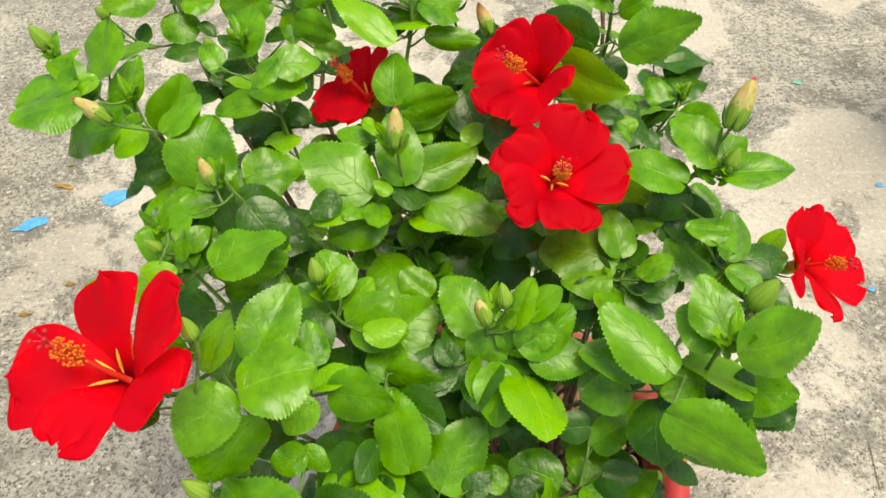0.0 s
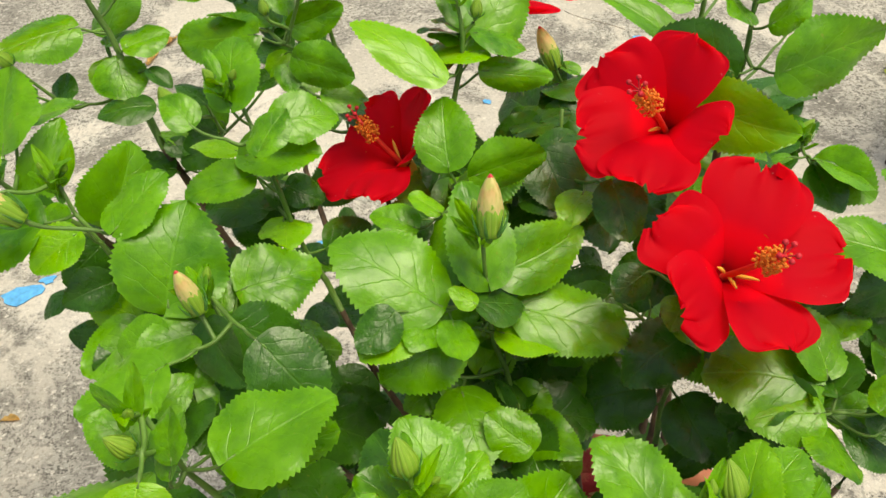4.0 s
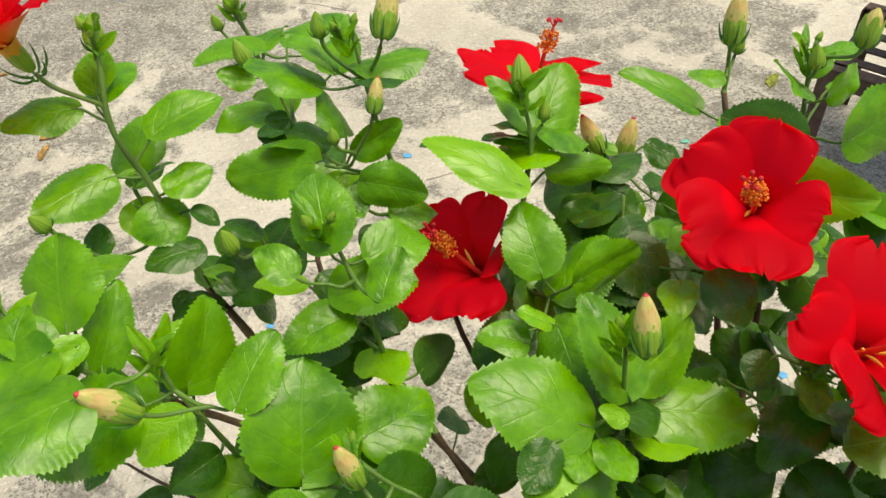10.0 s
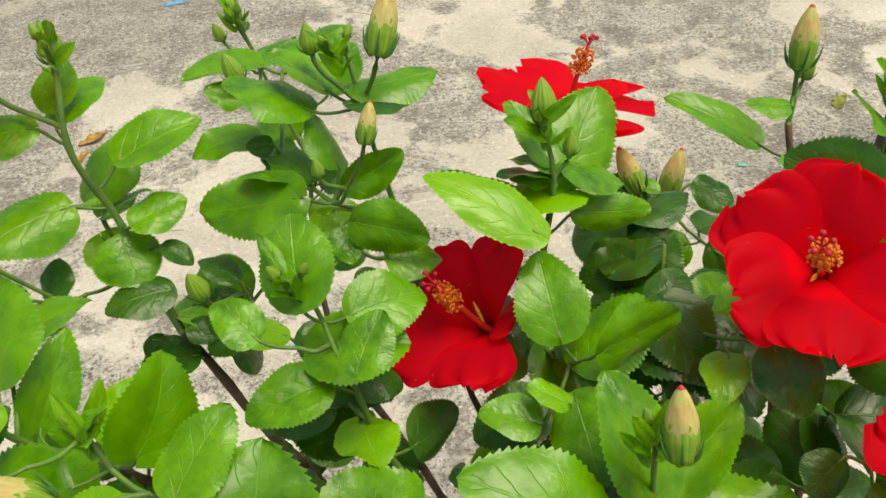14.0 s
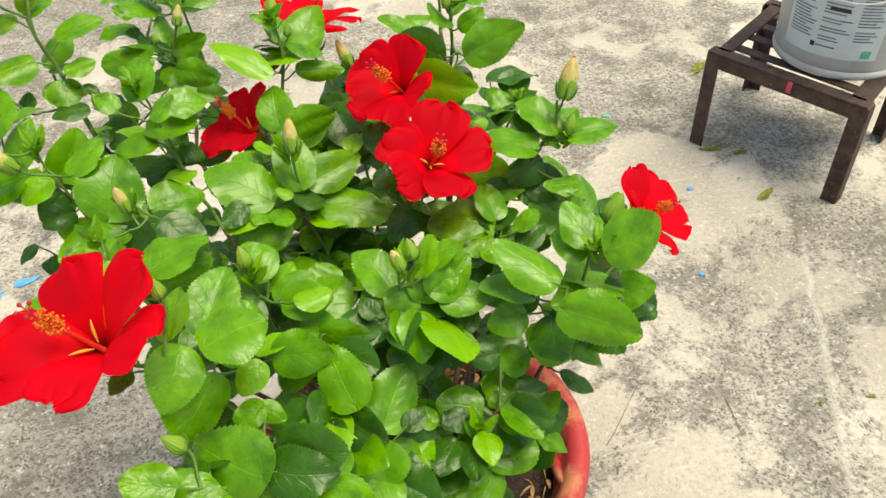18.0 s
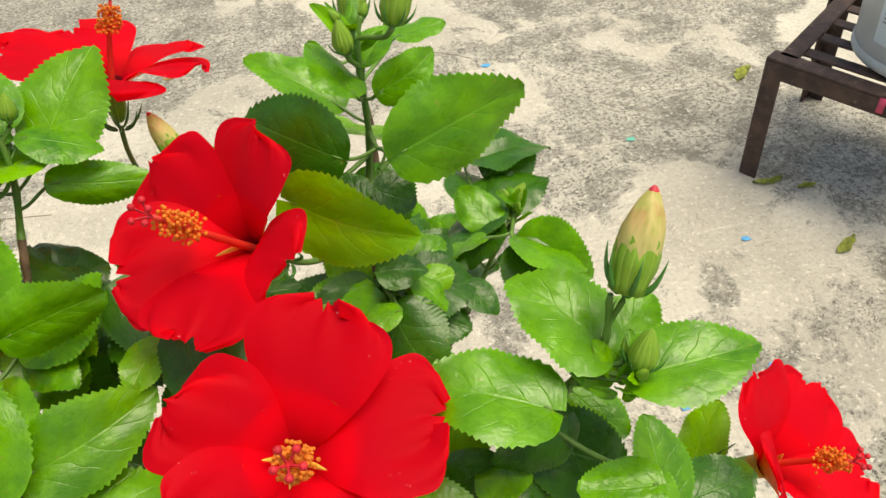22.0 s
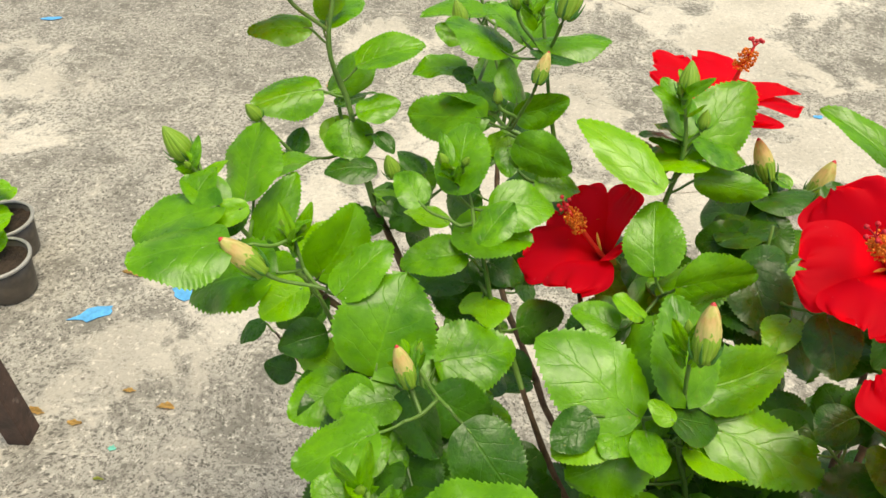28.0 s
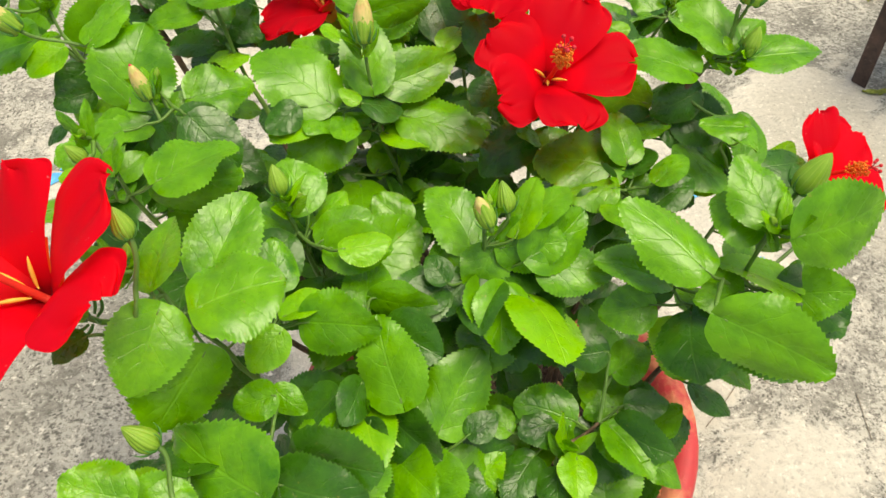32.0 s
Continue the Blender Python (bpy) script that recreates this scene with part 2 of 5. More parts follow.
def ground_material():
    m = Mat("concrete", 0.88, 0.0, 0.3)
    co = m.coord()
    warp = m.n("TexNoise")
    warp.inputs["Scale"].default_value = 2.2
    warp.inputs["Detail"].default_value = 5.0
    m.l(co, warp.inputs["Vector"])
    shifted = m.mix(0.30, co, warp.outputs["Color"], "ADD")
    # old stains, wide and ragged, where dirt has settled, plus the bush's shadow painted in
    stain_shadow = None
    for x, y, size, force in STAINS_AND_SHADOW:
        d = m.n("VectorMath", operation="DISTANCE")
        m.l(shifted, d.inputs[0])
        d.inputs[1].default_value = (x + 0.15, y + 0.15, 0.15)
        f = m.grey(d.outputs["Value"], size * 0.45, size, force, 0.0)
        stain_shadow = f if stain_shadow is None else m.math("MAXIMUM", stain_shadow, f)
    big = m.noise(co, 1.3, 6.0, 0.62)
    mid = m.noise(shifted, 4.2, 8.0, 0.68)
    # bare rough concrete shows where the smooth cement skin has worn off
    bare = m.math("ADD", m.math("ADD", m.math("MULTIPLY", mid, 0.52), m.math("MULTIPLY", big, 0.48)), m.math("MULTIPLY", stain_shadow, 0.09))
    worn = m.grey(bare, 0.484, 0.520)
    skin = m.ramp(m.noise(co, 2.6, 5.0, 0.6), [(0.34, (0.55, 0.505, 0.425)), (0.50, (0.67, 0.62, 0.53)), (0.66, (0.77, 0.72, 0.62))])
    rough = m.ramp(m.noise(co, 7.0, 7.0, 0.7), [(0.38, (0.28, 0.265, 0.232)), (0.50, (0.48, 0.454, 0.395)), (0.64, (0.62, 0.585, 0.505))])
    wide = m.noise(co, 0.9, 4.0, 0.6)
    col = m.mix(m.math("MULTIPLY", worn, 0.90), skin, rough)
    col = m.mix(m.grey(wide, 0.42, 0.62, 0.0, 0.38), col, (0.30, 0.28, 0.245))
    col = m.mix(m.math("MULTIPLY", stain_shadow, 0.42), col, (0.25, 0.235, 0.205))
    # dark grit in the pores, crisp and small, thick on the bare parts
    grit = m.n("TexVoronoi")
    grit.inputs["Scale"].default_value = 120.0
    m.l(shifted, grit.inputs["Vector"])
    pores = m.math("MULTIPLY", m.grey(grit.outputs["Distance"], 0.30, 0.38, 1.0, 0.0), m.grey(m.noise(co, 26.0, 6.0, 0.72), 0.46, 0.52))
    col = m.mix(m.math("MULTIPLY", pores, m.grey(worn, 0.0, 1.0, 0.20, 0.85)), col, (0.075, 0.07, 0.06))
    fine = m.noise(co, 90.0, 7.0, 0.80)
    col = m.mix(m.math("MULTIPLY", m.grey(fine, 0.50, 0.56, 0.0, 0.75), m.grey(worn, 0.0, 1.0, 0.22, 1.0)), col, (0.12, 0.112, 0.095))
    grime = m.grey(m.noise(shifted, 8.5, 9.0, 0.74), 0.51, 0.60, 0.0, 0.66)
    col = m.mix(m.math("MULTIPLY", grime, m.grey(worn, 0.0, 1.0, 0.15, 1.0)), col, (0.17, 0.16, 0.135))
    crust = m.grey(m.noise(co, 70.0, 6.0, 0.75), 0.56, 0.63, 0.0, 0.75)
    col = m.mix(crust, col, (0.76, 0.71, 0.62))
    # trowel scratches, and one pale ridge of spilt cement
    mq = m.n("Mapping")
    mq.inputs["Scale"].default_value = (3.0, 34.0, 1.0)
    mq.inputs["Rotation"].default_value = (0, 0, -0.6)
    m.l(co, mq.inputs[0])
    scratch = m.grey(m.noise(mq.outputs[0], 1.6, 4.0, 0.6), 0.64, 0.70, 0.0, 0.45)
    col = m.mix(scratch, col, (0.73, 0.68, 0.59))
    sep = m.n("SeparateXYZ")
    m.l(co, sep.inputs[0])
    off = m.math("ADD", m.math("SUBTRACT", sep.outputs[0], RIDGE_X), m.math("ADD", m.math("MULTIPLY", m.math("SUBTRACT", sep.outputs[1], RIDGE_Y), RIDGE_SLOPE), m.math("MULTIPLY", m.math("SUBTRACT", m.noise(co, 9.0, 3.0), 0.5), 0.05)))
    ridge = m.math("MULTIPLY", m.grey(m.math("ABSOLUTE", off), 0.003, 0.014, 1.0, 0.0), m.math("MULTIPLY", m.grey(sep.outputs[1], 0.30, 0.42), m.grey(sep.outputs[1], 0.92, 1.05, 1.0, 0.0)))
    col = m.mix(m.math("MULTIPLY", ridge, 0.38), col, (0.74, 0.70, 0.62))
    m.base(col)
    h = m.math("ADD", m.math("MULTIPLY", fine, -0.7), m.math("MULTIPLY", m.noise(co, 24.0, 6.0, 0.7), 1.0))
    h = m.math("ADD", m.math("ADD", h, m.math("MULTIPLY", ridge, 0.8)), m.math("MULTIPLY", worn, -0.5))
    m.bump(h, 0.7, 0.005)
    return m.m


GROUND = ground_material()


def pot_material():
    m = Mat("painted_clay", 0.55)
    co = m.coord()
    chips = m.grey(m.noise(co, 14.0, 6.0, 0.65), 0.47, 0.58)
    col = m.mix(chips, (0.52, 0.045, 0.05), (0.62, 0.22, 0.11))
    col = m.mix(m.grey(m.noise(co, 60.0, 4.0), 0.5, 0.8, 0.0, 0.4), col, (0.35, 0.03, 0.04))
    m.base(col)
    m.bump(m.math("ADD", chips, m.noise(co, 80.0, 4.0)), 0.5, 0.002)
    return m.m


POT = pot_material()
LITTER = plain("dry_litter", (0.34, 0.20, 0.09), 0.85, 0.7, 45.0, 0.4)
SOIL = plain("soil", (0.055, 0.036, 0.024), 0.95, 0.6, 120.0, 1.0, 0.006)


def rusty_material():
    m = Mat("rusty_paint", 0.6, 0.0, 0.4)
    co = m.coord()
    col = m.mix(m.grey(m.noise(co, 25.0, 6.0, 0.65), 0.4, 0.65), (0.042, 0.025, 0.022), (0.10, 0.058, 0.045))
    col = m.mix(m.grey(m.noise(co, 70.0, 4.0), 0.62, 0.75, 0.0, 0.5), col, (0.26, 0.2, 0.17))
    m.base(col)
    m.bump(m.noise(co, 120.0, 4.0), 0.5, 0.002)
    return m.m


RUSTY = rusty_material()
PLASTIC = plain("pail_grey", (0.42, 0.45, 0.46), 0.4, 0.12, 12.0, 0.1)
PLASTIC_RIM = plain("pail_foot_white", (0.62, 0.64, 0.62), 0.45, 0.12, 20.0, 0.1)
LABEL = plain("label_paper", (0.56, 0.66, 0.72), 0.4, 0.05, 20.0, 0.05)
INK = plain("print_grey", (0.16, 0.18, 0.2), 0.6)
INK_GREEN = plain("print_green", (0.08, 0.45, 0.33), 0.6)
BLACK = plain("black_mark", (0.02, 0.02, 0.022), 0.6)
PINK = plain("pink_paint", (0.6, 0.06, 0.14), 0.5)
CUP = plain("clear_cup_plastic", (0.36, 0.35, 0.33), 0.3, 0.2, 30.0, 0.1)
CUP_DARK = plain("cup_wall", (0.075, 0.062, 0.05), 0.35, 0.5, 25.0, 0.2)
BLUE = plain("blue_paint_fleck", (0.10, 0.40, 0.75), 0.5, 0.25, 80.0)
TEAL = plain("teal_paint_fleck", (0.16, 0.55, 0.42), 0.5)
DRY = plain("dry_leaf", (0.62, 0.40, 0.13), 0.8, 0.4, 80.0, 0.4)
DRY_GREEN = plain("fallen_bits_green", (0.40, 0.44, 0.09), 0.8, 0.4, 80.0, 0.4)
TWIG = plain("twig", (0.22, 0.17, 0.12), 0.9, 0.4, 80.0, 0.5)
WHITE = plain("white_wire", (0.75, 0.75, 0.73), 0.4)


# ---------------------------------------------------------------- mesh helpers
def part(name, bm, material, parent=None, label="", smooth=True):
    me = bpy.data.meshes.new(name)
    bm.to_mesh(me)
    bm.free()
    return part_of(name, me, material, parent, label, smooth)


def part_of(name, me, material, parent=None, label="", smooth=True):
    if smooth and me.polygons:
        me.polygons.foreach_set("use_smooth", [True] * len(me.polygons))
    if material and not me.materials:
        me.materials.append(material)
    ob = new(name, me)
    if parent:
        ob.parent = parent
    return tagged(ob, label)


def grid(rows, close=False):
    """A sheet through rows of points."""
    bm = bmesh.new()
    vs = [[bm.verts.new(p) for p in r] for r in rows]
    bm.verts.index_update()
    for a, b in zip(vs, vs[1:]):
        n = len(a)
        for i in range(n if close else n - 1):
            j = (i + 1) % n
            bm.faces.new((a[i], a[j], b[j], b[i]))
    return bm


def frame_along(d):
    d = d.normalized()
    s = d.cross(Vector((0.31, 0.17, 0.93)))
    if s.length < 0.05:
        s = d.cross(Vector((1, 0, 0)))
    s.normalize()
    return s, d.cross(s)


def tube(points, radii, sides=8, caps=True):
    pts = [Vector(p) for p in points]
    rows = []
    for i, p in enumerate(pts):
        d = pts[min(i + 1, len(pts) - 1)] - pts[max(i - 1, 0)]
        s, u = frame_along(d)
        r = radii[i] if isinstance(radii, (list, tuple)) else radii
        rows.append([p + (s * math.cos(a) + u * math.sin(a)) * r for a in (2 * math.pi * k / sides for k in range(sides))])
    bm = grid(rows, True)
    if caps:
        bm.verts.ensure_lookup_table()
        n = len(bm.verts)
        bm.faces.new(bm.verts[0:sides])
        bm.faces.new(bm.verts[n - sides:n])
    return bm


def curve(a, b, c, d, n=14):
    a, b, c, d = (Vector(v) for v in (a, b, c, d))
    return [a * (1 - t) ** 3 + b * 3 * t * (1 - t) ** 2 + c * 3 * t * t * (1 - t) + d * t ** 3 for t in (i / (n - 1) for i in range(n))]


def lathe(profile, sides=40, wob=None):
    rows = [[(r * (1 + (wob(a, z) if wob else 0)) * math.cos(a), r * (1 + (wob(a, z) if wob else 0)) * math.sin(a), z)
             for a in (2 * math.pi * k / sides for k in range(sides))] for r, z in profile]
    return grid(rows, True)


def bar(bm, size, m, bevel=0.0):
    made = bmesh.ops.create_cube(bm, size=1.0, matrix=m @ Matrix.Diagonal((*size, 1)))
    if bevel:
        edges = {e for v in made["verts"] for e in v.link_edges}
        bmesh.ops.bevel(bm, geom=list(edges), offset=bevel, segments=1, affect="EDGES")


# ---------------------------------------------------------------- ground
bm = bmesh.new()
bmesh.ops.create_grid(bm, x_segments=60, y_segments=60, size=30.0)
for v in bm.verts:
    v.co.z = -0.002 + 0.004 * noise.noise(v.co * 0.7)
    if v.co.length < 3.5:
        v.co.z *= 0.3
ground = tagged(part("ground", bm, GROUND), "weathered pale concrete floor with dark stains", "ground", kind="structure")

# ---------------------------------------------------------------- pot
POT_X, POT_Y, POT_R, POT_Z = 0.055, 0.385, 0.208, 0.45
rng = random.Random(3)


def pot():
    root = tagged(new("flower_pot"), "large red painted clay pot with a chipped rolled rim", "plant pot")
    root.location = (POT_X, POT_Y, 0.0)
    wob = lambda a, z: 0.006 * math.sin(3 * a + 1.0) + 0.004 * math.sin(7 * a + z * 20)
    R, Z = POT_R, POT_Z
    part("body", lathe([(0.0, 0.0), (R * 0.62, 0.0), (R * 0.66, 0.01), (R * 0.72, Z * 0.3), (R * 0.82, Z * 0.65), (R * 0.9, Z - 0.05), (R * 0.9, Z - 0.03), (R * 0.84, Z - 0.03),
                        (R * 0.8, Z - 0.06), (R * 0.76, Z - 0.11)], 56, wob), POT, root)
    part("rim", lathe([(R * 0.89, Z - 0.05), (R * 0.99, Z - 0.046), (R * 1.0, Z - 0.02), (R * 0.98, Z - 0.004), (R * 0.93, Z), (R * 0.87, Z - 0.006), (R * 0.84, Z - 0.03)], 56, wob), POT, root,
         "red rolled rim with worn orange patches")
    for k in range(3):
        a0 = -0.6 + k * 0.55
        pts = [((R * 0.86 - 0.012 * math.sin(t * 3.1)) * math.cos(a0 + t * 0.5), (R * 0.86 - 0.012 * math.sin(t * 3.1)) * math.sin(a0 + t * 0.5), Z - 0.012 - 0.05 * t) for t in (i / 8 for i in range(9))]
        part("fold", tube(pts, [0.003 + 0.004 * math.sin(math.pi * i / 8) for i in range(9)], 8), POT, root)
    bm = lathe([(R * 0.83, 0.0), (R * 0.6, 0.004), (R * 0.3, 0.01), (0.0005, 0.012)], 40)
    for v in bm.verts:
        v.co.z += 0.006 * noise.noise(v.co * 40)
    s = part("soil", bm, SOIL, root, "dark soil with dry litter")
    s.location.z = Z - 0.06
    return root


pot()


def soil_litter():
    """Dry bits on the soil: curled strips and short sticks."""
    r = random.Random(21)
    bm = bmesh.new()
    for k in range(420):
        a, q = r.uniform(0, 2 * math.pi), POT_R * 0.80 * math.sqrt(r.random())
        c = Vector((POT_X + q * math.cos(a), POT_Y + q * math.sin(a), POT_Z - 0.046 + 0.010 * (1 - q / POT_R) + r.uniform(0, 0.006)))
        t = r.uniform(0, 2 * math.pi)
        d, w = Vector((math.cos(t), math.sin(t), r.uniform(-0.2, 0.3))), Vector((-math.sin(t), math.cos(t), 0.2))
        L, b = r.uniform(0.006, 0.022), r.uniform(0.0006, 0.0035)
        pts = [c + d * L * (i / 3 - 0.5) + Vector((0, 0, 0.004 * math.sin(math.pi * i / 3))) for i in range(4)]
        vs = [(bm.verts.new(p - w * b * (1 if 0 < i < 3 else 0.4)), bm.verts.new(p + w * b * (1 if 0 < i < 3 else 0.4))) for i, p in enumerate(pts)]
        for (v0, v1), (v2, v3) in zip(vs, vs[1:]):
            bm.faces.new((v0, v1, v3, v2))
    tagged(part("dry_litter", bm, LITTER), "dry brown leaf litter and bits on the potting soil", "leaf litter", kind="stuff")


soil_litter()

# ---------------------------------------------------------------- the hibiscus
plant = tagged(new("hibiscus_bush"), "bushy green hibiscus with seven open red flowers and many buds", "plant")
plant.location = (POT_X, POT_Y, POT_Z - 0.06)
STEMS = []


def local(p):
    return Vector(p) - plant.location


def branch(tip, root=(0.0, 0.0), lean=0.5, thick=0.0042, woody=0.66, via=()):
    """A shoot from the soil to its tip, brown below and green above; via: places that it passes, from the tip down."""
    a = Vector((POT_X + root[0], POT_Y + root[1], POT_Z - 0.075))
    top = [Vector(v) for v in (tip, *via)][::-1]
    d = top[0]
    h = d.z - a.z
    out = Vector((d.x - a.x, d.y - a.y, 0))
    b = a + out * 0.35 + Vector((0, 0, h * 0.35))
    c = d - Vector((0, 0, h * (0.30 + 0.2 * lean))) - out * 0.12
    if via:
        c = d - (top[1] - d).normalized() * h * 0.4
    pts = curve(a, b, c, d, 22)
    for k in range(len(top) - 1):
        p0, p1, p2, p3 = top[max(0, k - 1)], top[k], top[k + 1], top[min(len(top) - 1, k + 2)]
        pts += curve(p1, p1 + (p2 - p0) / 6, p2 - (p3 - p1) / 6, p2, 6)[1:]
    n = len(pts)
    for i, p in enumerate(pts[1:-1]):
        p += Vector((noise.noise(p * 22), noise.noise(p * 22 + Vector((5, 1, 3))), 0)) * 0.005
    STEMS.extend(pts)
    k = int(n * woody)
    # slightly swollen joints where leaves spring
    rad = [thick * (1 - 0.70 * i / (n - 1)) * (1.16 if i % 3 == 0 else 0.96) for i in range(n)]
    part("branch", tube([local(p) for p in pts[:k + 1]], rad[:k + 1], 8), BARK, plant, "rough brown woody branch")
    bm = tube([local(p) for p in pts[k:]], rad[k:], 8)
    # pairs of thin stipules at the joints
    for i in range(k + 2, n - 1, 3):
        s0, u0 = frame_along(pts[i + 1] - pts[i])
        for g in (-1, 1):
            o = (s0 * math.cos(i * 1.9) + u0 * math.sin(i * 1.9)) * g
            root, end = local(pts[i]) + o * rad[i] * 0.8, local(pts[i]) + o * (rad[i] + 0.004) + Vector((0, 0, 0.005))
            side = (end - root).cross(Vector((0, 0, 1))).normalized() * 0.0006
            bm.faces.new([bm.verts.new(root - side), bm.verts.new(root + side), bm.verts.new(end)])
    part("shoot", bm, STEM_GREEN, plant)


def tuft(tip, seed):
    """Small unfolding blades and bud knobs at a shoot's end."""
    r = random.Random(seed)
    p = Vector(tip)
    for k in range(7):
        a = k * 2.4 + seed
        d = Vector((math.cos(a) * r.uniform(0.25, 0.9), math.sin(a) * r.uniform(0.25, 0.9), r.uniform(0.5, 1.0))).normalized()
        b = p + Vector((r.uniform(-0.004, 0.004), r.uniform(-0.004, 0.004), -0.003 * k))
        L = r.uniform(0.013, 0.029)
        e = b + d * L
        leaf(b.x, b.y, b.z, e.x, e.y, e.z, L * r.uniform(0.26, 0.46), r.uniform(-50, 50), YOUNG if k % 2 else MATURE, False)
    for k in range(2):
        a = k * 2.6 + seed * 1.7
        b = p + Vector((math.cos(a) * 0.006, math.sin(a) * 0.006, 0.002))
        e = b + Vector((math.cos(a) * 0.004, math.sin(a) * 0.004, r.uniform(0.005, 0.010)))
        bud(b.x, b.y, b.z, e.x, e.y, e.z, GREEN)


def node_for(p, reach=0.03):
    """The place on a stem from which a stalk to p springs; far blades get a side twig of their own."""
    best, where = 9.0, None
    for q in STEMS:
        d = (q - p).length + max(0.0, q.z - p.z + 0.006) * 2.0
        if d < best:
            best, where = d, q
    gap = p - where
    if gap.length > reach:
        end = where + gap * (1 - 0.6 * reach / gap.length) + Vector((0, 0, -0.003))
        pts = curve(where, where + gap * 0.25 + Vector((0, 0, -0.004)), end - gap * 0.3 - Vector((0, 0, 0.006)), end, 8)
        STEMS.extend(pts[2:])
        part("side_twig", tube([local(v) for v in pts], [0.0016, 0.0015, 0.0014, 0.0014, 0.0013, 0.0013, 0.0012, 0.0011], 6), STEM_GREEN if p.z > 0.7 else BARK, plant)
        where = end
    return where


def leaf_mesh(seed):
    """A broad ovate blade of unit size: rounded base, short point, forward teeth, blistered between its side veins."""
    r = random.Random(seed)
    cup, droop, wave, skew, fold = r.uniform(0.06, 0.24), r.uniform(0.06, 0.34), r.uniform(0.02, 0.055), r.uniform(-0.05, 0.05), r.uniform(0.10, 0.34)
    blunt, widest = r.uniform(0.48, 0.64), r.uniform(0.58, 0.72)
    twist, ph, ph2 = r.uniform(-0.22, 0.22), r.uniform(0, 6), r.uniform(0, 6)
    teeth, per = 19, 4
    across = (-1.0, -0.94, -0.75, -0.5, -0.25, 0.0, 0.25, 0.5, 0.75, 0.94, 1.0)
    N = teeth * per
    size = [r.uniform(0.75, 1.25) for _ in range(2 * teeth + 2)]
    rows = []
    for i in range(N + 1):
        v = i / N
        oval = math.sin(math.pi * v ** widest) ** blunt if 0 < v < 1 else 0.0
        point = 2.5 * max(0.0, 1 - v) ** 0.80
        half = 0.5 * (oval ** -6 + point ** -6) ** (-1 / 6) if oval > 0 and point > 0 else 0.0
        step = (i % per) / per
        row = []
        for u in across:
            au = abs(u)
            hw = half
            fwd = 0.0
            if au == 1 and 0.10 < v < 0.985:
                k = size[(i // per) * 2 + (u > 0)]
                hw += (0.046 * (1 - step) - 0.017) * k
                fwd = 0.012 * (1 - step) * k
            x = u * hw + skew * math.sin(math.pi * v)
            back = -0.10 * au ** 1.5 * max(0.0, 1 - v / 0.18)
            side = 1.0 if u > 0 else -1.0
            z = fold * au * half - cup * (u * half * 2) ** 2 - droop * (v - 0.2) ** 2 * (1.0 if v > 0.2 else 0.3)
            z += wave * math.sin(6.5 * v + ph + 1.7 * side) * au ** 1.5 + 0.5 * wave * math.sin(14 * v + ph2 * side) * au ** 3
            z += twist * (v - 0.5) * u * half * 0.8
            z += 0.006 * math.sin(15.0 * (v - au * half * 0.75) + 0.5 * side) ** 2 * math.sin(math.pi * min(1.0, au * 1.05)) * min(1.0, 4 * (1 - v))
            row.append((x, v + back + fwd, z))
        rows.append(row)
    me = bpy.data.meshes.new("leaf")
    bm = grid(rows)
    bm.verts.ensure_lookup_table()
    wide = len(across)
    uv = bm.loops.layers.uv.new("blade")
    for f in bm.faces:
        for lp in f.loops:
            k = lp.vert.index
            lp[uv].uv = (0.5 + 0.5 * across[k % wide], (k // wide) / N)
    bm.to_mesh(me)
    bm.free()
    me.polygons.foreach_set("use_smooth", [True] * len(me.polygons))
    return me


LEAF_MESHES = {}
for tone in (YOUNG, MATURE, SHADED_OLD):
    for k in range(11):
        me = leaf_mesh(k * 7 + 1)
        me.materials.append(tone)
        LEAF_MESHES[tone.name, k] = me
HINT = Vector((0, -0.45, 0.89)).normalized()
count = 0


def leaf(bx, by, bz, tx, ty, tz, w, roll, tone, stalk=True):
    """One blade from its base to its tip, w wide, turned by roll degrees about its midrib, with its stalk."""
    global count
    b, t = Vector((bx, by, bz)), Vector((tx, ty, tz))
    ax = (t - b)
    length = ax.length
    ax.normalize()
    n = (HINT - ax * HINT.dot(ax)).normalized()
    n = Matrix.Rotation(radians(roll), 3, ax) @ n
    x = ax.cross(n)
    m = Matrix((x, ax, n)).transposed().to_4x4()
    m.translation = local(b)
    count += 1
    ob = part_of("leaf", LEAF_MESHES[tone.name, count * 5 % 11], None, plant, smooth=False)
    ob.matrix_basis = m @ Matrix.Diagonal((w, length, (w + length) / 2, 1))
    if stalk:
        q = node_for(b - ax * 0.004)
        mid = (b + q) / 2 + Vector((0, 0, -0.004))
        part("stalk", tube([local(p) for p in curve(q, mid, b - ax * (b - q).length * 0.3, b + ax * length * 0.06, 7)], [0.0011, 0.0010, 0.0010, 0.0010, 0.0010, 0.0009, 0.0005], 6), STEM_GREEN, plant)


PALE, HALF, GREEN = "pale", "half", "green"


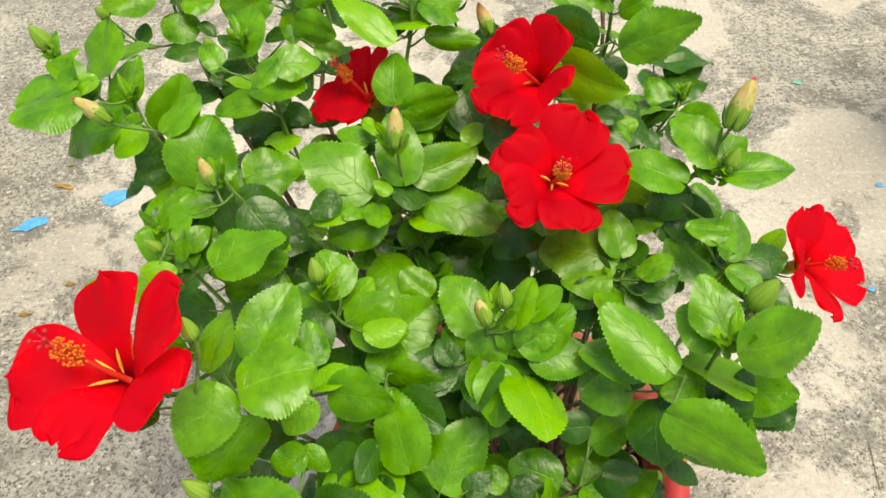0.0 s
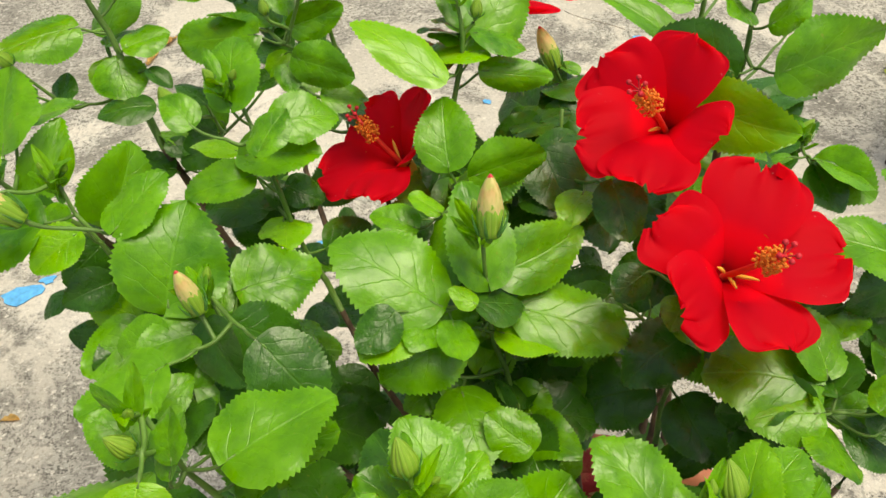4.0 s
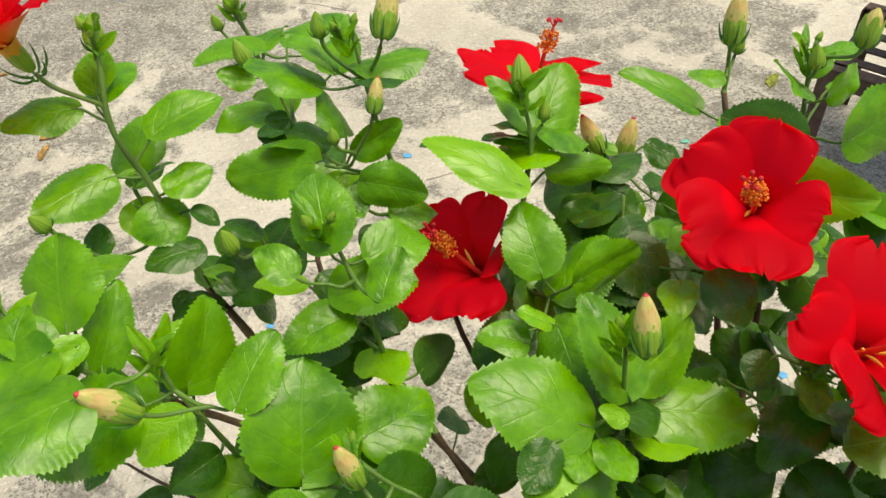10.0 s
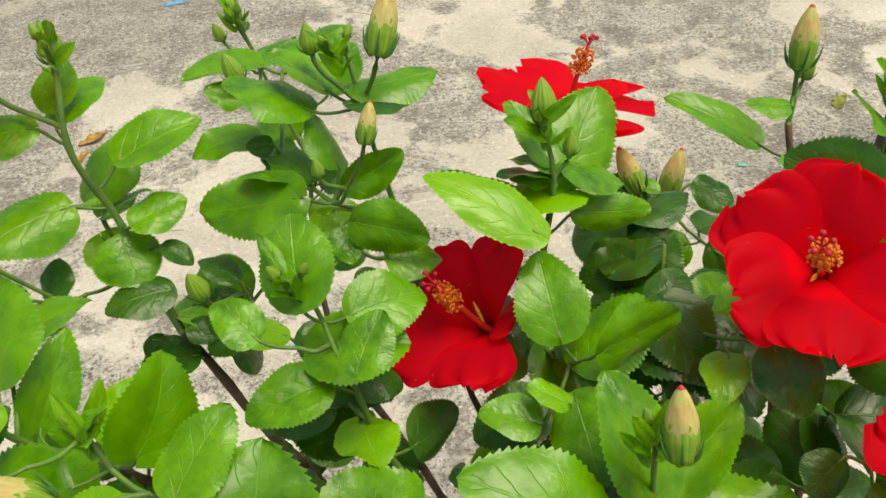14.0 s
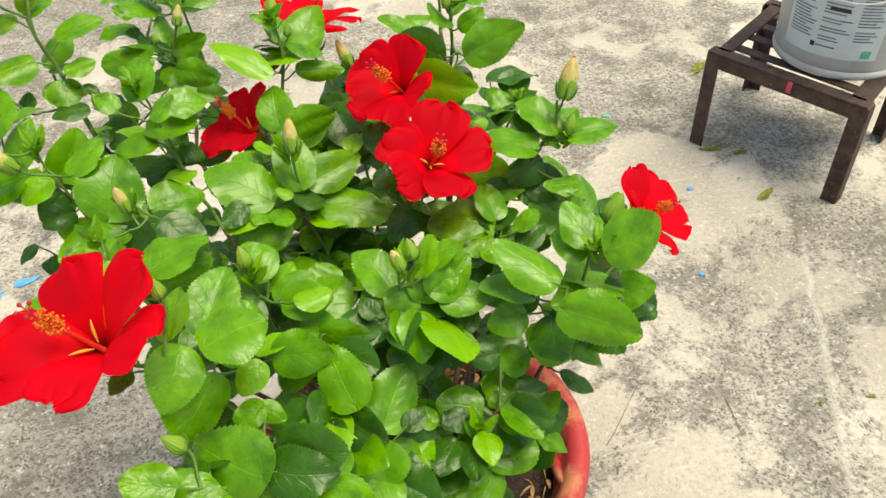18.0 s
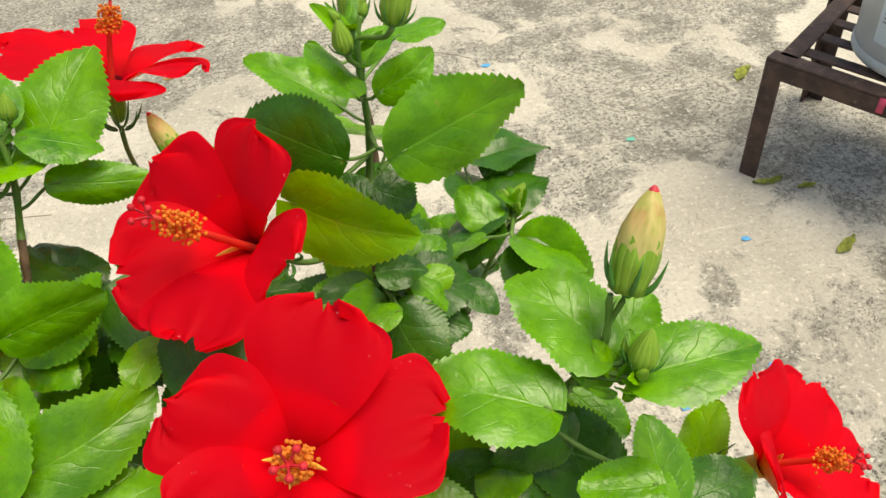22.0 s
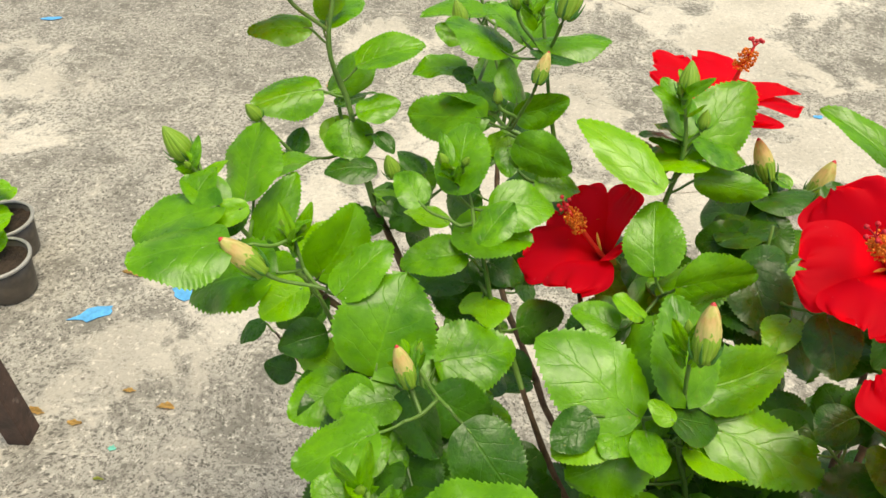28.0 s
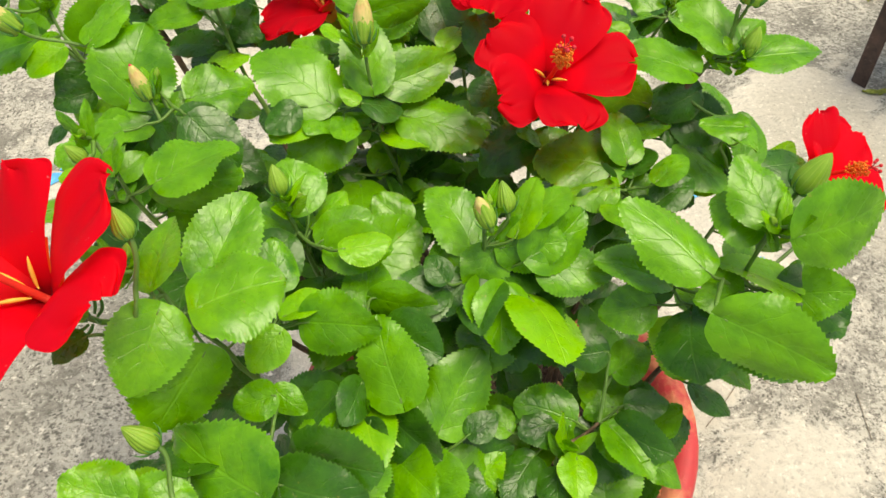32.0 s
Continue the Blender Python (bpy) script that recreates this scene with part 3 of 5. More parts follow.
def bud(bx, by, bz, tx, ty, tz, kind):
    """A closed bud on its own stalk: ribbed calyx, spiky bracts, rolled petals where they show."""
    b, t = Vector((bx, by, bz)), Vector((tx, ty, tz))
    ax = (t - b).normalized()
    length = (t - b).length
    s, u = frame_along(ax)
    m = Matrix((s, u, ax)).transposed().to_4x4()
    m.translation = local(b)
    fat = {PALE: 0.205, HALF: 0.27, GREEN: 0.30}[kind]
    top = {PALE: 0.52, HALF: 0.72, GREEN: 1.0}[kind]
    rib = lambda a, z: 0.07 * math.cos(5 * a)
    prof = [(0.05, 0.0), (0.17, 0.03), (fat * 0.82, 0.12), (fat, 0.28), (fat * 0.98, 0.42), (fat * 0.8, 0.62), (fat * 0.48, 0.82), (fat * 0.2, 0.95), (0.01, 1.0)]
    if kind == GREEN:
        ob = part("bud", lathe(prof, 20, rib), CALYX, plant, "closed green bud")
    else:
        # five pointed sepals clasp the petals
        rows = []
        for r, z in [(0.05, 0.0), (0.18, 0.03), (fat * 0.86, 0.12), (fat * 1.05, 0.28), (fat * 1.07, top * 0.75)]:
            rows.append([(r * math.cos(a), r * math.sin(a), z) for a in (2 * math.pi * k / 40 for k in range(40))])
        rows.append([(fat * 0.97 * math.cos(a), fat * 0.97 * math.sin(a), top * (0.72 + 0.42 * abs(math.cos(2.5 * a)))) for a in (2 * math.pi * k / 40 for k in range(40))])
        ob = part("bud", grid(rows, True), CALYX, plant, "opening bud with rolled pale yellow petals")
        rows = []
        for i in range(15):
            z = 0.1 + 0.9 * i / 14
            r = fat * 0.95 * (math.sin(math.pi * (0.12 + 0.86 * (i / 14)) ** 0.9) ** 0.75) + 0.012
            rows.append([(r * (1 + 0.10 * (((a / (2 * math.pi) * 5 + z * 1.6) % 1.0) - 0.5)) * math.cos(a), r * (1 + 0.10 * (((a / (2 * math.pi) * 5 + z * 1.6) % 1.0) - 0.5)) * math.sin(a), z)
                         for a in (2 * math.pi * k / 30 for k in range(30))])
        part("rolled_petals", grid(rows, True), BUD_PALE, ob, "rolled pale yellow petals")
        if kind == PALE:
            part("petal_tip", lathe([(0.055, 0.94), (0.05, 0.985), (0.02, 1.02), (0.002, 1.03)], 10), BUD_TIP, ob, "red petal tip")
    ob.matrix_basis = m @ Matrix.Scale(length, 4)
    for k in range(6):
        a = 2 * math.pi * k / 6 + 0.3
        o = Vector((math.cos(a), math.sin(a), 0))
        pts = [o * 0.1 + Vector((0, 0, 0.0)), o * (fat * 1.05) + Vector((0, 0, 0.07)), o * (fat * 1.35) + Vector((0, 0, 0.22)), o * (fat * 1.42) + Vector((0, 0, 0.42))]
        part("bract", tube(curve(*pts, 7), [0.022, 0.03, 0.032, 0.028, 0.02, 0.012, 0.003], 5), BRACT, ob)
    q = node_for(b - ax * 0.01, 0.045)
    part("bud_stalk", tube([local(p) for p in curve(q, (q + b) / 2, b - ax * (b - q).length * 0.35, b + ax * length * 0.04, 8)], [0.0014, 0.0014, 0.0013, 0.0013, 0.0013, 0.0014, 0.0015, 0.0018], 7), STEM_GREEN, plant)


def flare(v):
    """Height of a petal over its chord: steep in the throat, spreading outwards."""
    return 0.13 * math.sin(math.pi * v ** 0.85)


def petal_half(v):
    k = min(1.0, v / 0.80)
    half = 0.07 + 0.375 * (k * k * (3 - 2 * k)) ** 0.74
    if v > 0.80:
        half *= max(0.0, 1 - ((v - 0.80) / 0.202) ** 3.2) ** 0.40
    return half


def petal_mesh(seed):
    r = random.Random(seed)
    p1, p2, p3, p4 = (r.uniform(0, 6) for _ in range(4))
    lean, tip = r.uniform(-0.05, 0.05), r.uniform(-0.03, 0.05)
    notches = [(r.uniform(-0.85, 0.85), r.uniform(0.025, 0.07), r.uniform(0.05, 0.12)) for _ in range(4)]
    rows, N, M = [], 34, 18
    for i in range(N + 1):
        v = i / N
        half = petal_half(v)
        edge = max(0.0, v - 0.45) / 0.55
        rim = edge * edge
        row = []
        for j in range(-M, M + 1):
            u = j / M
            x = u * half + lean * v * v
            y = v + 0.030 * math.sin(4 * u + p1) * rim + 0.018 * math.sin(13 * u + p2) * rim + 0.010 * math.sin(31 * u + p4) * rim ** 2 + tip * rim * (1 - u * u)
            for at, deep, wide in notches:
                y -= deep * math.exp(-((u - at) / wide) ** 2) * rim
            x += 0.012 * math.sin(17 * v + p3 + u) * abs(u) ** 4 * edge
            z = flare(v) + 0.020 * math.sin(3.5 * u + p1) * edge + 0.018 * math.sin(10 * u + p2 + 3 * v) * rim + 0.016 * abs(u) ** 3 * math.sin(8 * v + p3) * min(1.0, 3 * v)
            z += 0.10 * u * min(1.0, 2 * v) - 0.04 * rim * edge - 0.015 * u * u * rim + 0.004 * math.cos(9 * u) * edge
            row.append((x, y, z))
        rows.append(row)
    me = bpy.data.meshes.new("petal")
    bm = grid(rows)
    bm.to_mesh(me)
    bm.free()
    me.polygons.foreach_set("use_smooth", [True] * len(me.polygons))
    me.materials.append(PETAL)
    return me


PETALS = [petal_mesh(s) for s in range(7)]


def petal_base_mesh():
    """The orange outside of a petal's lower part, just under it."""
    rows, N, M = [], 12, 6
    for i in range(N + 1):
        v = 0.46 * i / N
        half = petal_half(v) * (0.95 if i < N - 2 else 0.95 - 0.20 * (i - N + 2))
        rows.append([(u * half, v + 0.04 * (1 - u * u) * v, flare(v) - 0.034 + 0.10 * u * min(1.0, 2 * v) - 0.012 * (1 - u * u)) for u in (j / M for j in range(-M, M + 1))])
    bm = grid(rows)
    me = bpy.data.meshes.new("petal_base")
    bm.to_mesh(me)
    bm.free()
    me.polygons.foreach_set("use_smooth", [True] * len(me.polygons))
    me.materials.append(THROAT)
    return me


PETAL_BASE = petal_base_mesh()


THROATS = []


def flower(throat, axis, spin, opens, lengths, turns, column, lean, claws, label, seed, wide=0.96):
    """An open flower: five petals from the throat, a column of anthers with five stigmas, calyx and stalk behind."""
    T, ax = Vector(throat), Vector(axis).normalized()
    THROATS.append(T + ax * 0.03)
    s = ax.cross(Vector((0, 0, 1)))
    s = s.normalized() if s.length > 0.05 else Vector((1, 0, 0))
    u = s.cross(ax) * -1
    s = u.cross(ax)
    m = Matrix((s, u, ax)).transposed().to_4x4()
    m.translation = local(T)
    ob = part("flower", lathe([(0.002, -0.022), (0.0040, -0.020), (0.0060, -0.014), (0.0064, -0.008), (0.0062, -0.003)], 20, lambda a, z: 0.08 * math.cos(5 * a)), CALYX, plant, label)
    ob.matrix_basis = m
    part("petal_tube", lathe([(0.0050, -0.010), (0.0062, -0.004), (0.0078, 0.004)], 20), THROAT, ob, "orange yellow petal base")
    part("throat", lathe([(0.0010, -0.004), (0.0040, -0.002), (0.0054, 0.003), (0.0064, 0.007)], 20), THROAT_DARK, ob, "dark crimson throat")
    rr = random.Random(seed)
    for k in range(5):
        p = part_of("petal", PETALS[(k * 3 + seed) % 7], None, ob, smooth=False)
        L = lengths[k]
        p.matrix_basis = pose(0, 0, 0, 0, 0, spin + 72 * k + turns[k]) @ pose(0, 0.001, 0, opens[k], rr.uniform(-3, 3), 0) @ Matrix.Diagonal((L * wide, L * 0.95, L * 0.80, 1))
        part_of("petal_base", PETAL_BASE, None, p, "orange outside of the petal's base", smooth=False)
    size = sum(lengths) / 5
    # pale slits where neighbouring petals part in the throat
    for k in claws:
        a, o = radians(spin + 72 * k), radians(sum(opens) / 5)
        w = Vector((-math.sin(a), math.cos(a), 0))
        pts = []
        for i in range(8):
            v = 0.11 + 0.24 * i / 7
            h = flare(v) + 0.035 + 0.05 * v
            pts.append((w * (v * math.cos(o) - h * math.sin(o)) + Vector((0, 0, v * math.sin(o) + h * math.cos(o)))) * size)
        part("petal_claw", tube(pts, [0.0004, 0.0008, 0.0011, 0.0012, 0.0012, 0.0010, 0.0007, 0.0002], 6), CLAW, ob, "yellow streak between two petals")
    # column with anthers, a little bent
    CL = column * 1.26
    bend = lambda z: Vector((lean[0] * z + 0.12 * z * z / CL, lean[1] * z, z))
    cpts = [bend(0.001 + (CL - 0.001) * i / 9) for i in range(10)]
    part("stamen_column", tube(cpts, [0.0022, 0.0021, 0.0019, 0.0018, 0.0018, 0.0017, 0.0016, 0.0015, 0.0014, 0.0011], 8), COLUMN, ob, "slender pink orange stamen column")
    bm = bmesh.new()
    for k in range(150):
        q = k / 150
        z = CL * (0.64 + 0.28 * q)
        a = k * 2.39996
        r = rr.uniform(0.0030, 0.0082) * (1 - 0.25 * q)
        c = bend(z) + Vector((math.cos(a) * r, math.sin(a) * r, rr.uniform(0, 0.0035)))
        bmesh.ops.create_icosphere(bm, subdivisions=1, radius=rr.uniform(0.00075, 0.00120), matrix=Matrix.Translation(c))
        b0 = bend(z - 0.001)
        sd, ud = frame_along(c - b0)
        bm.faces.new([bm.verts.new(b0 + sd * 0.0003), bm.verts.new(b0 + ud * 0.0003), bm.verts.new(c)])
    tagged(part("pollen_head", bm, ANTHER, ob, "orange yellow pollen anthers"), kind="stuff")
    for k in range(5):
        a = 2 * math.pi * k / 5
        top = cpts[-1]
        e = top + Vector((math.cos(a) * 0.0050, math.sin(a) * 0.0050, rr.uniform(0.005, 0.009)))
        bm = tube([top, (top + e) / 2 + Vector((0, 0, 0.001)), e], 0.0005, 5)
        bmesh.ops.create_icosphere(bm, subdivisions=2, radius=0.0016, matrix=Matrix.Translation(e))
        part("stigma", bm, STIGMA, ob, "dark red stigma")
    for k in range(7):
        a = 2 * math.pi * k / 7
        o = Vector((math.cos(a), math.sin(a), 0))
        pts = [o * 0.003 + Vector((0, 0, -0.027)), o * 0.009 + Vector((0, 0, -0.026)), o * 0.013 + Vector((0, 0, -0.021)), o * 0.0155 + Vector((0, 0, -0.012))]
        part("bract", tube(curve(*pts, 6), [0.0008, 0.001, 0.001, 0.0009, 0.0006, 0.0002], 5), BRACT, ob)
    b = T - ax * 0.027
    q = node_for(b - ax * 0.015, 0.09)
    part("flower_stalk", tube([local(p) for p in curve(q, (q + b) / 2, b - ax * (b - q).length * 0.4, b + ax * 0.002, 9)], 0.0017, 8), STEM_GREEN, plant)


# main shoots: tip, foot in the soil, lean
branch((-0.285, 0.565, 0.835), (-0.02, 0.01), 0.35)
branch((-0.356, 0.605, 0.855), (-0.03, 0.02), 0.45, via=((-0.334, 0.599, 0.814), (-0.305, 0.598, 0.774), (-0.281, 0.598, 0.748)))
branch((-0.175, 0.605, 0.865), (-0.03, 0.03), 0.4)
branch((-0.184, 0.925, 0.860), (-0.01, 0.06), 0.45, via=((-0.161, 0.898, 0.790), (-0.149, 0.880, 0.749), (-0.154, 0.851, 0.696), (-0.159, 0.829, 0.660)))
branch((-0.125, 0.715, 0.925), (-0.01, 0.05), 0.6)
branch((-0.284, 0.755, 0.932), (-0.04, 0.05), 0.5, 0.0048, 0.55, via=((-0.289, 0.739, 0.895), (-0.279, 0.726, 0.844), (-0.260, 0.708, 0.776)))
branch((-0.027, 0.662, 0.893), (0.0, 0.05), 0.6, via=((-0.022, 0.654, 0.850), (-0.031, 0.639, 0.807)))
branch((-0.035, 0.490, 0.830), (0.0, 0.01), 0.5)
branch((-0.195, 0.490, 0.800), (-0.03, 0.0), 0.4)
branch((-0.205, 0.375, 0.850), (-0.04, -0.01), 0.4)
branch((-0.160, 0.270, 0.840), (-0.03, -0.03), 0.4)
branch((-0.090, 0.345, 0.805), (-0.02, -0.01), 0.5)
branch((0.035, 0.315, 0.810), (0.01, -0.02), 0.5)
branch((0.195, 0.270, 0.830), (0.04, -0.03), 0.4)
branch((0.231, 0.453, 0.862), (0.05, 0.01), 0.45, via=((0.228, 0.450, 0.832), (0.215, 0.454, 0.808)))
branch((0.165, 0.620, 0.906), (0.03, 0.05), 0.5, via=((0.164, 0.614, 0.871), (0.161, 0.609, 0.839), (0.157, 0.599, 0.786)))
branch((0.176, 0.716, 0.860), (0.03, 0.06), 0.5, via=((0.175, 0.712, 0.847), (0.176, 0.705, 0.823)))
branch((0.261, 0.654, 0.736), (0.05, 0.04), 0.45, via=((0.239, 0.648, 0.690), (0.220, 0.644, 0.662)))
branch((0.140, 0.410, 0.740), (0.04, 0.0), 0.5)
branch((0.270, 0.440, 0.690), (0.05, 0.01), 0.3)
branch((0.090, 0.470, 0.780), (0.03, 0.02), 0.5)
branch((-0.050, 0.235, 0.740), (-0.01, -0.04), 0.4)
branch((0.080, 0.225, 0.680), (0.02, -0.05), 0.4)
branch((-0.140, 0.210, 0.720), (-0.03, -0.05), 0.3)
branch((0.050, 0.640, 0.800), (0.01, 0.06), 0.5)

# throat, axis, spin, then petal by petal: tilt, length and turn
flower((-0.1880, 0.2275, 0.8700), (-0.358, -0.234, 0.904), 248.1, (31.1, 36.5, 37.2, 26.0, 25.5), (0.0730, 0.0740, 0.0620, 0.0640, 0.0720), (-9, 3, 2, 17, 3), 0.0470, (0.07, 0.05), (4.5, 0.5, 1.5),
       "large red hibiscus flower tilted to its side", 1)
flower((-0.0680, 0.6259, 0.7710), (-0.588, 0.031, 0.809), 289.9, (30.4, 33.8, 31.8, 32.4, 34.4), (0.0653, 0.0656, 0.0620, 0.0440, 0.0600), (-1, -2, 1, 0, 1), 0.0420, (0.0, 0.03), (4.5,),
       "red hibiscus flower half hidden by a leaf", 2)
flower((0.0967, 0.5608, 0.8315), (-0.497, -0.380, 0.780), 249.2, (39.7, 47.8, 43.2, 37.3, 35.7), (0.0665, 0.0665, 0.0690, 0.0540, 0.0650), (2, -2, -2, -6, 8), 0.0550, (-0.14, 0.02), (1.5,),
       "red hibiscus flower with a dark throat", 3)
flower((0.0970, 0.4523, 0.8082), (0.101, -0.468, 0.878), 218.8, (28.2, 34.8, 35.3, 28.9, 31.3), (0.0595, 0.0610, 0.0620, 0.0670, 0.0690), (2, -4, -1, 1, 0), 0.0545, (-0.03, 0.11), (0.5, 1.5, 2.5),
       "wide open bright red hibiscus flower", 4)
flower((0.3420, 0.4594, 0.6776), (0.571, -0.431, 0.699), 167.5, (32.9, 36.0, 35.7, 39.1, 38.8), (0.0649, 0.0635, 0.0650, 0.0659, 0.0624), (-1, 0, 1, 1, -1), 0.0440, (0.03, 0.01), (0.5,),
       "red hibiscus flower facing outwards", 5)
flower((0.0230, 0.7440, 0.8310), (0.120, 0.170, 0.978), 66.0, (31.0, 27.0, 20.0, 17.0, 18.0), (0.0595, 0.0700, 0.0600, 0.0620, 0.0630), (-6, -10, 8, 12, -16), 0.0440, (0.03, 0.06), (),
       "red hibiscus flower facing the sky", 6, 1.26)
flower((-0.3314, 0.7519, 0.9409), (-0.315, -0.182, 0.931), 252.5, (36.7, 39.3, 41.0, 36.8, 33.0), (0.0652, 0.0713, 0.0688, 0.0661, 0.0640), (1, 3, -3, 0, -2), 0.0475, (-0.08, 0.02), (0.5,),
       "red hibiscus flower leaning outwards on a long stalk", 7)

# unfolding ends of the shoots
for seed, end in enumerate((
    (-0.285, 0.565, 0.840), (-0.358, 0.606, 0.862), (-0.180, 0.602, 0.872), (-0.184, 0.925, 0.866), (-0.130, 0.712, 0.932), (-0.284, 0.755, 0.938), (-0.027, 0.662, 0.896), (-0.036, 0.487, 0.838),
    (-0.198, 0.487, 0.808), (-0.210, 0.372, 0.858), (-0.170, 0.265, 0.850), (-0.088, 0.345, 0.812), (0.038, 0.312, 0.818), (0.198, 0.265, 0.840), (0.235, 0.438, 0.832), (0.165, 0.622, 0.908),
    (0.261, 0.654, 0.742), (0.145, 0.405, 0.745), (0.080, 0.225, 0.682), (-0.050, 0.235, 0.742), (-0.140, 0.210, 0.722), (0.270, 0.440, 0.692), (0.090, 0.470, 0.782))):
    tuft(end, seed)

# blades, shoot by shoot
leaf(0.174, 0.574, 0.861, 0.242, 0.580, 0.880, 0.049, 48, MATURE)
leaf(0.145, 0.587, 0.856, 0.100, 0.612, 0.872, 0.046, -45, SHADED_OLD)
leaf(0.159, 0.717, 0.806, 0.108, 0.755, 0.836, 0.035, 12, MATURE)
leaf(0.176, 0.634, 0.830, 0.133, 0.655, 0.844, 0.045, 48, YOUNG)
leaf(0.172, 0.600, 0.881, 0.205, 0.609, 0.892, 0.025, 48, MATURE)
leaf(0.117, 0.573, 0.846, 0.168, 0.527, 0.843, 0.048, 55, YOUNG)
leaf(0.243, 0.642, 0.738, 0.226, 0.670, 0.754, 0.030, -8, MATURE)
leaf(0.244, 0.601, 0.759, 0.283, 0.575, 0.752, 0.039, -44, MATURE)
leaf(-0.032, 0.579, 0.783, 0.013, 0.595, 0.810, 0.044, -24, MATURE)
leaf(-0.177, 0.598, 0.817, -0.126, 0.589, 0.824, 0.044, -12, MATURE)
leaf(-0.028, 0.560, 0.812, 0.021, 0.568, 0.818, 0.039, 55, MATURE)
leaf(-0.008, 0.486, 0.761, 0.055, 0.459, 0.752, 0.050, -4, MATURE)
leaf(-0.065, 0.473, 0.789, -0.120, 0.502, 0.824, 0.058, 8, MATURE)
leaf(-0.032, 0.484, 0.792, -0.039, 0.529, 0.836, 0.043, 8, MATURE)
leaf(-0.224, 0.498, 0.786, -0.206, 0.538, 0.833, 0.067, 12, MATURE)
leaf(-0.304, 0.555, 0.811, -0.371, 0.555, 0.791, 0.059, 8, MATURE)
leaf(-0.277, 0.588, 0.781, -0.250, 0.620, 0.819, 0.055, 52, MATURE)
leaf(-0.104, 0.168, 0.765, -0.151, 0.197, 0.789, 0.061, -28, MATURE)
leaf(-0.126, 0.225, 0.821, -0.154, 0.192, 0.790, 0.060, -55, MATURE)
leaf(-0.059, 0.176, 0.728, -0.056, 0.209, 0.747, 0.043, 4, MATURE)
leaf(-0.012, 0.193, 0.680, -0.009, 0.221, 0.704, 0.047, -4, MATURE)
leaf(-0.003, 0.231, 0.706, 0.029, 0.273, 0.732, 0.048, 16, MATURE)
leaf(-0.025, 0.223, 0.755, -0.038, 0.270, 0.783, 0.045, -20, MATURE)
leaf(-0.021, 0.214, 0.725, -0.040, 0.237, 0.738, 0.025, 36, YOUNG)
leaf(0.038, 0.293, 0.736, 0.032, 0.262, 0.718, 0.047, 0, MATURE)
leaf(-0.081, 0.198, 0.732, -0.059, 0.219, 0.752, 0.034, 55, MATURE)
leaf(0.014, 0.215, 0.663, 0.038, 0.228, 0.676, 0.031, -8, YOUNG)
leaf(0.045, 0.282, 0.623, 0.087, 0.282, 0.623, 0.032, 4, SHADED_OLD)
leaf(-0.097, 0.221, 0.780, -0.121, 0.217, 0.776, 0.024, 0, MATURE)
leaf(-0.098, 0.230, 0.772, -0.081, 0.217, 0.763, 0.018, 12, MATURE)
leaf(0.159, 0.263, 0.808, 0.117, 0.306, 0.829, 0.043, 12, MATURE)
leaf(0.147, 0.281, 0.777, 0.104, 0.297, 0.790, 0.039, 28, MATURE)
leaf(0.153, 0.220, 0.818, 0.205, 0.184, 0.808, 0.046, 40, MATURE)
leaf(0.168, 0.270, 0.741, 0.152, 0.245, 0.718, 0.053, 12, YOUNG)
leaf(0.063, 0.289, 0.760, 0.081, 0.239, 0.772, 0.060, -44, YOUNG)
leaf(0.139, 0.276, 0.760, 0.105, 0.275, 0.754, 0.033, -12, MATURE)
leaf(0.108, 0.202, 0.634, 0.116, 0.244, 0.655, 0.054, -8, MATURE)
leaf(0.153, 0.263, 0.602, 0.189, 0.279, 0.615, 0.029, 0, MATURE)
leaf(0.124, 0.242, 0.697, 0.153, 0.239, 0.697, 0.022, 4, SHADED_OLD)
leaf(0.111, 0.266, 0.727, 0.084, 0.265, 0.727, 0.026, -16, SHADED_OLD)
leaf(0.176, 0.260, 0.683, 0.204, 0.243, 0.670, 0.023, -24, SHADED_OLD)
leaf(-0.319, 0.531, 0.859, -0.373, 0.510, 0.861, 0.056, 24, MATURE)
leaf(-0.278, 0.545, 0.809, -0.305, 0.526, 0.799, 0.030, -4, YOUNG)
leaf(-0.336, 0.624, 0.822, -0.330, 0.668, 0.858, 0.056, -24, MATURE)
leaf(-0.248, 0.529, 0.823, -0.219, 0.559, 0.842, 0.037, -16, MATURE)
leaf(-0.178, 0.597, 0.857, -0.176, 0.634, 0.888, 0.040, -16, MATURE)
leaf(-0.174, 0.584, 0.810, -0.217, 0.575, 0.809, 0.035, 12, MATURE)
leaf(-0.208, 0.511, 0.752, -0.164, 0.529, 0.758, 0.043, -4, MATURE)
leaf(-0.184, 0.524, 0.767, -0.133, 0.540, 0.770, 0.051, 0, MATURE)
leaf(-0.022, 0.497, 0.785, 0.038, 0.520, 0.795, 0.043, 20, MATURE)
leaf(-0.056, 0.467, 0.769, -0.102, 0.444, 0.757, 0.048, -12, MATURE)
leaf(0.147, 0.407, 0.758, 0.086, 0.422, 0.765, 0.062, 8, MATURE)
leaf(-0.180, 0.381, 0.806, -0.123, 0.386, 0.799, 0.045, 36, MATURE)
leaf(-0.132, 0.281, 0.816, -0.106, 0.327, 0.842, 0.044, 4, MATURE)
leaf(-0.125, 0.235, 0.846, -0.079, 0.249, 0.848, 0.058, -24, MATURE)
leaf(-0.080, 0.270, 0.781, -0.034, 0.255, 0.787, 0.041, 28, MATURE)
leaf(-0.093, 0.258, 0.789, -0.112, 0.238, 0.780, 0.026, -8, YOUNG)
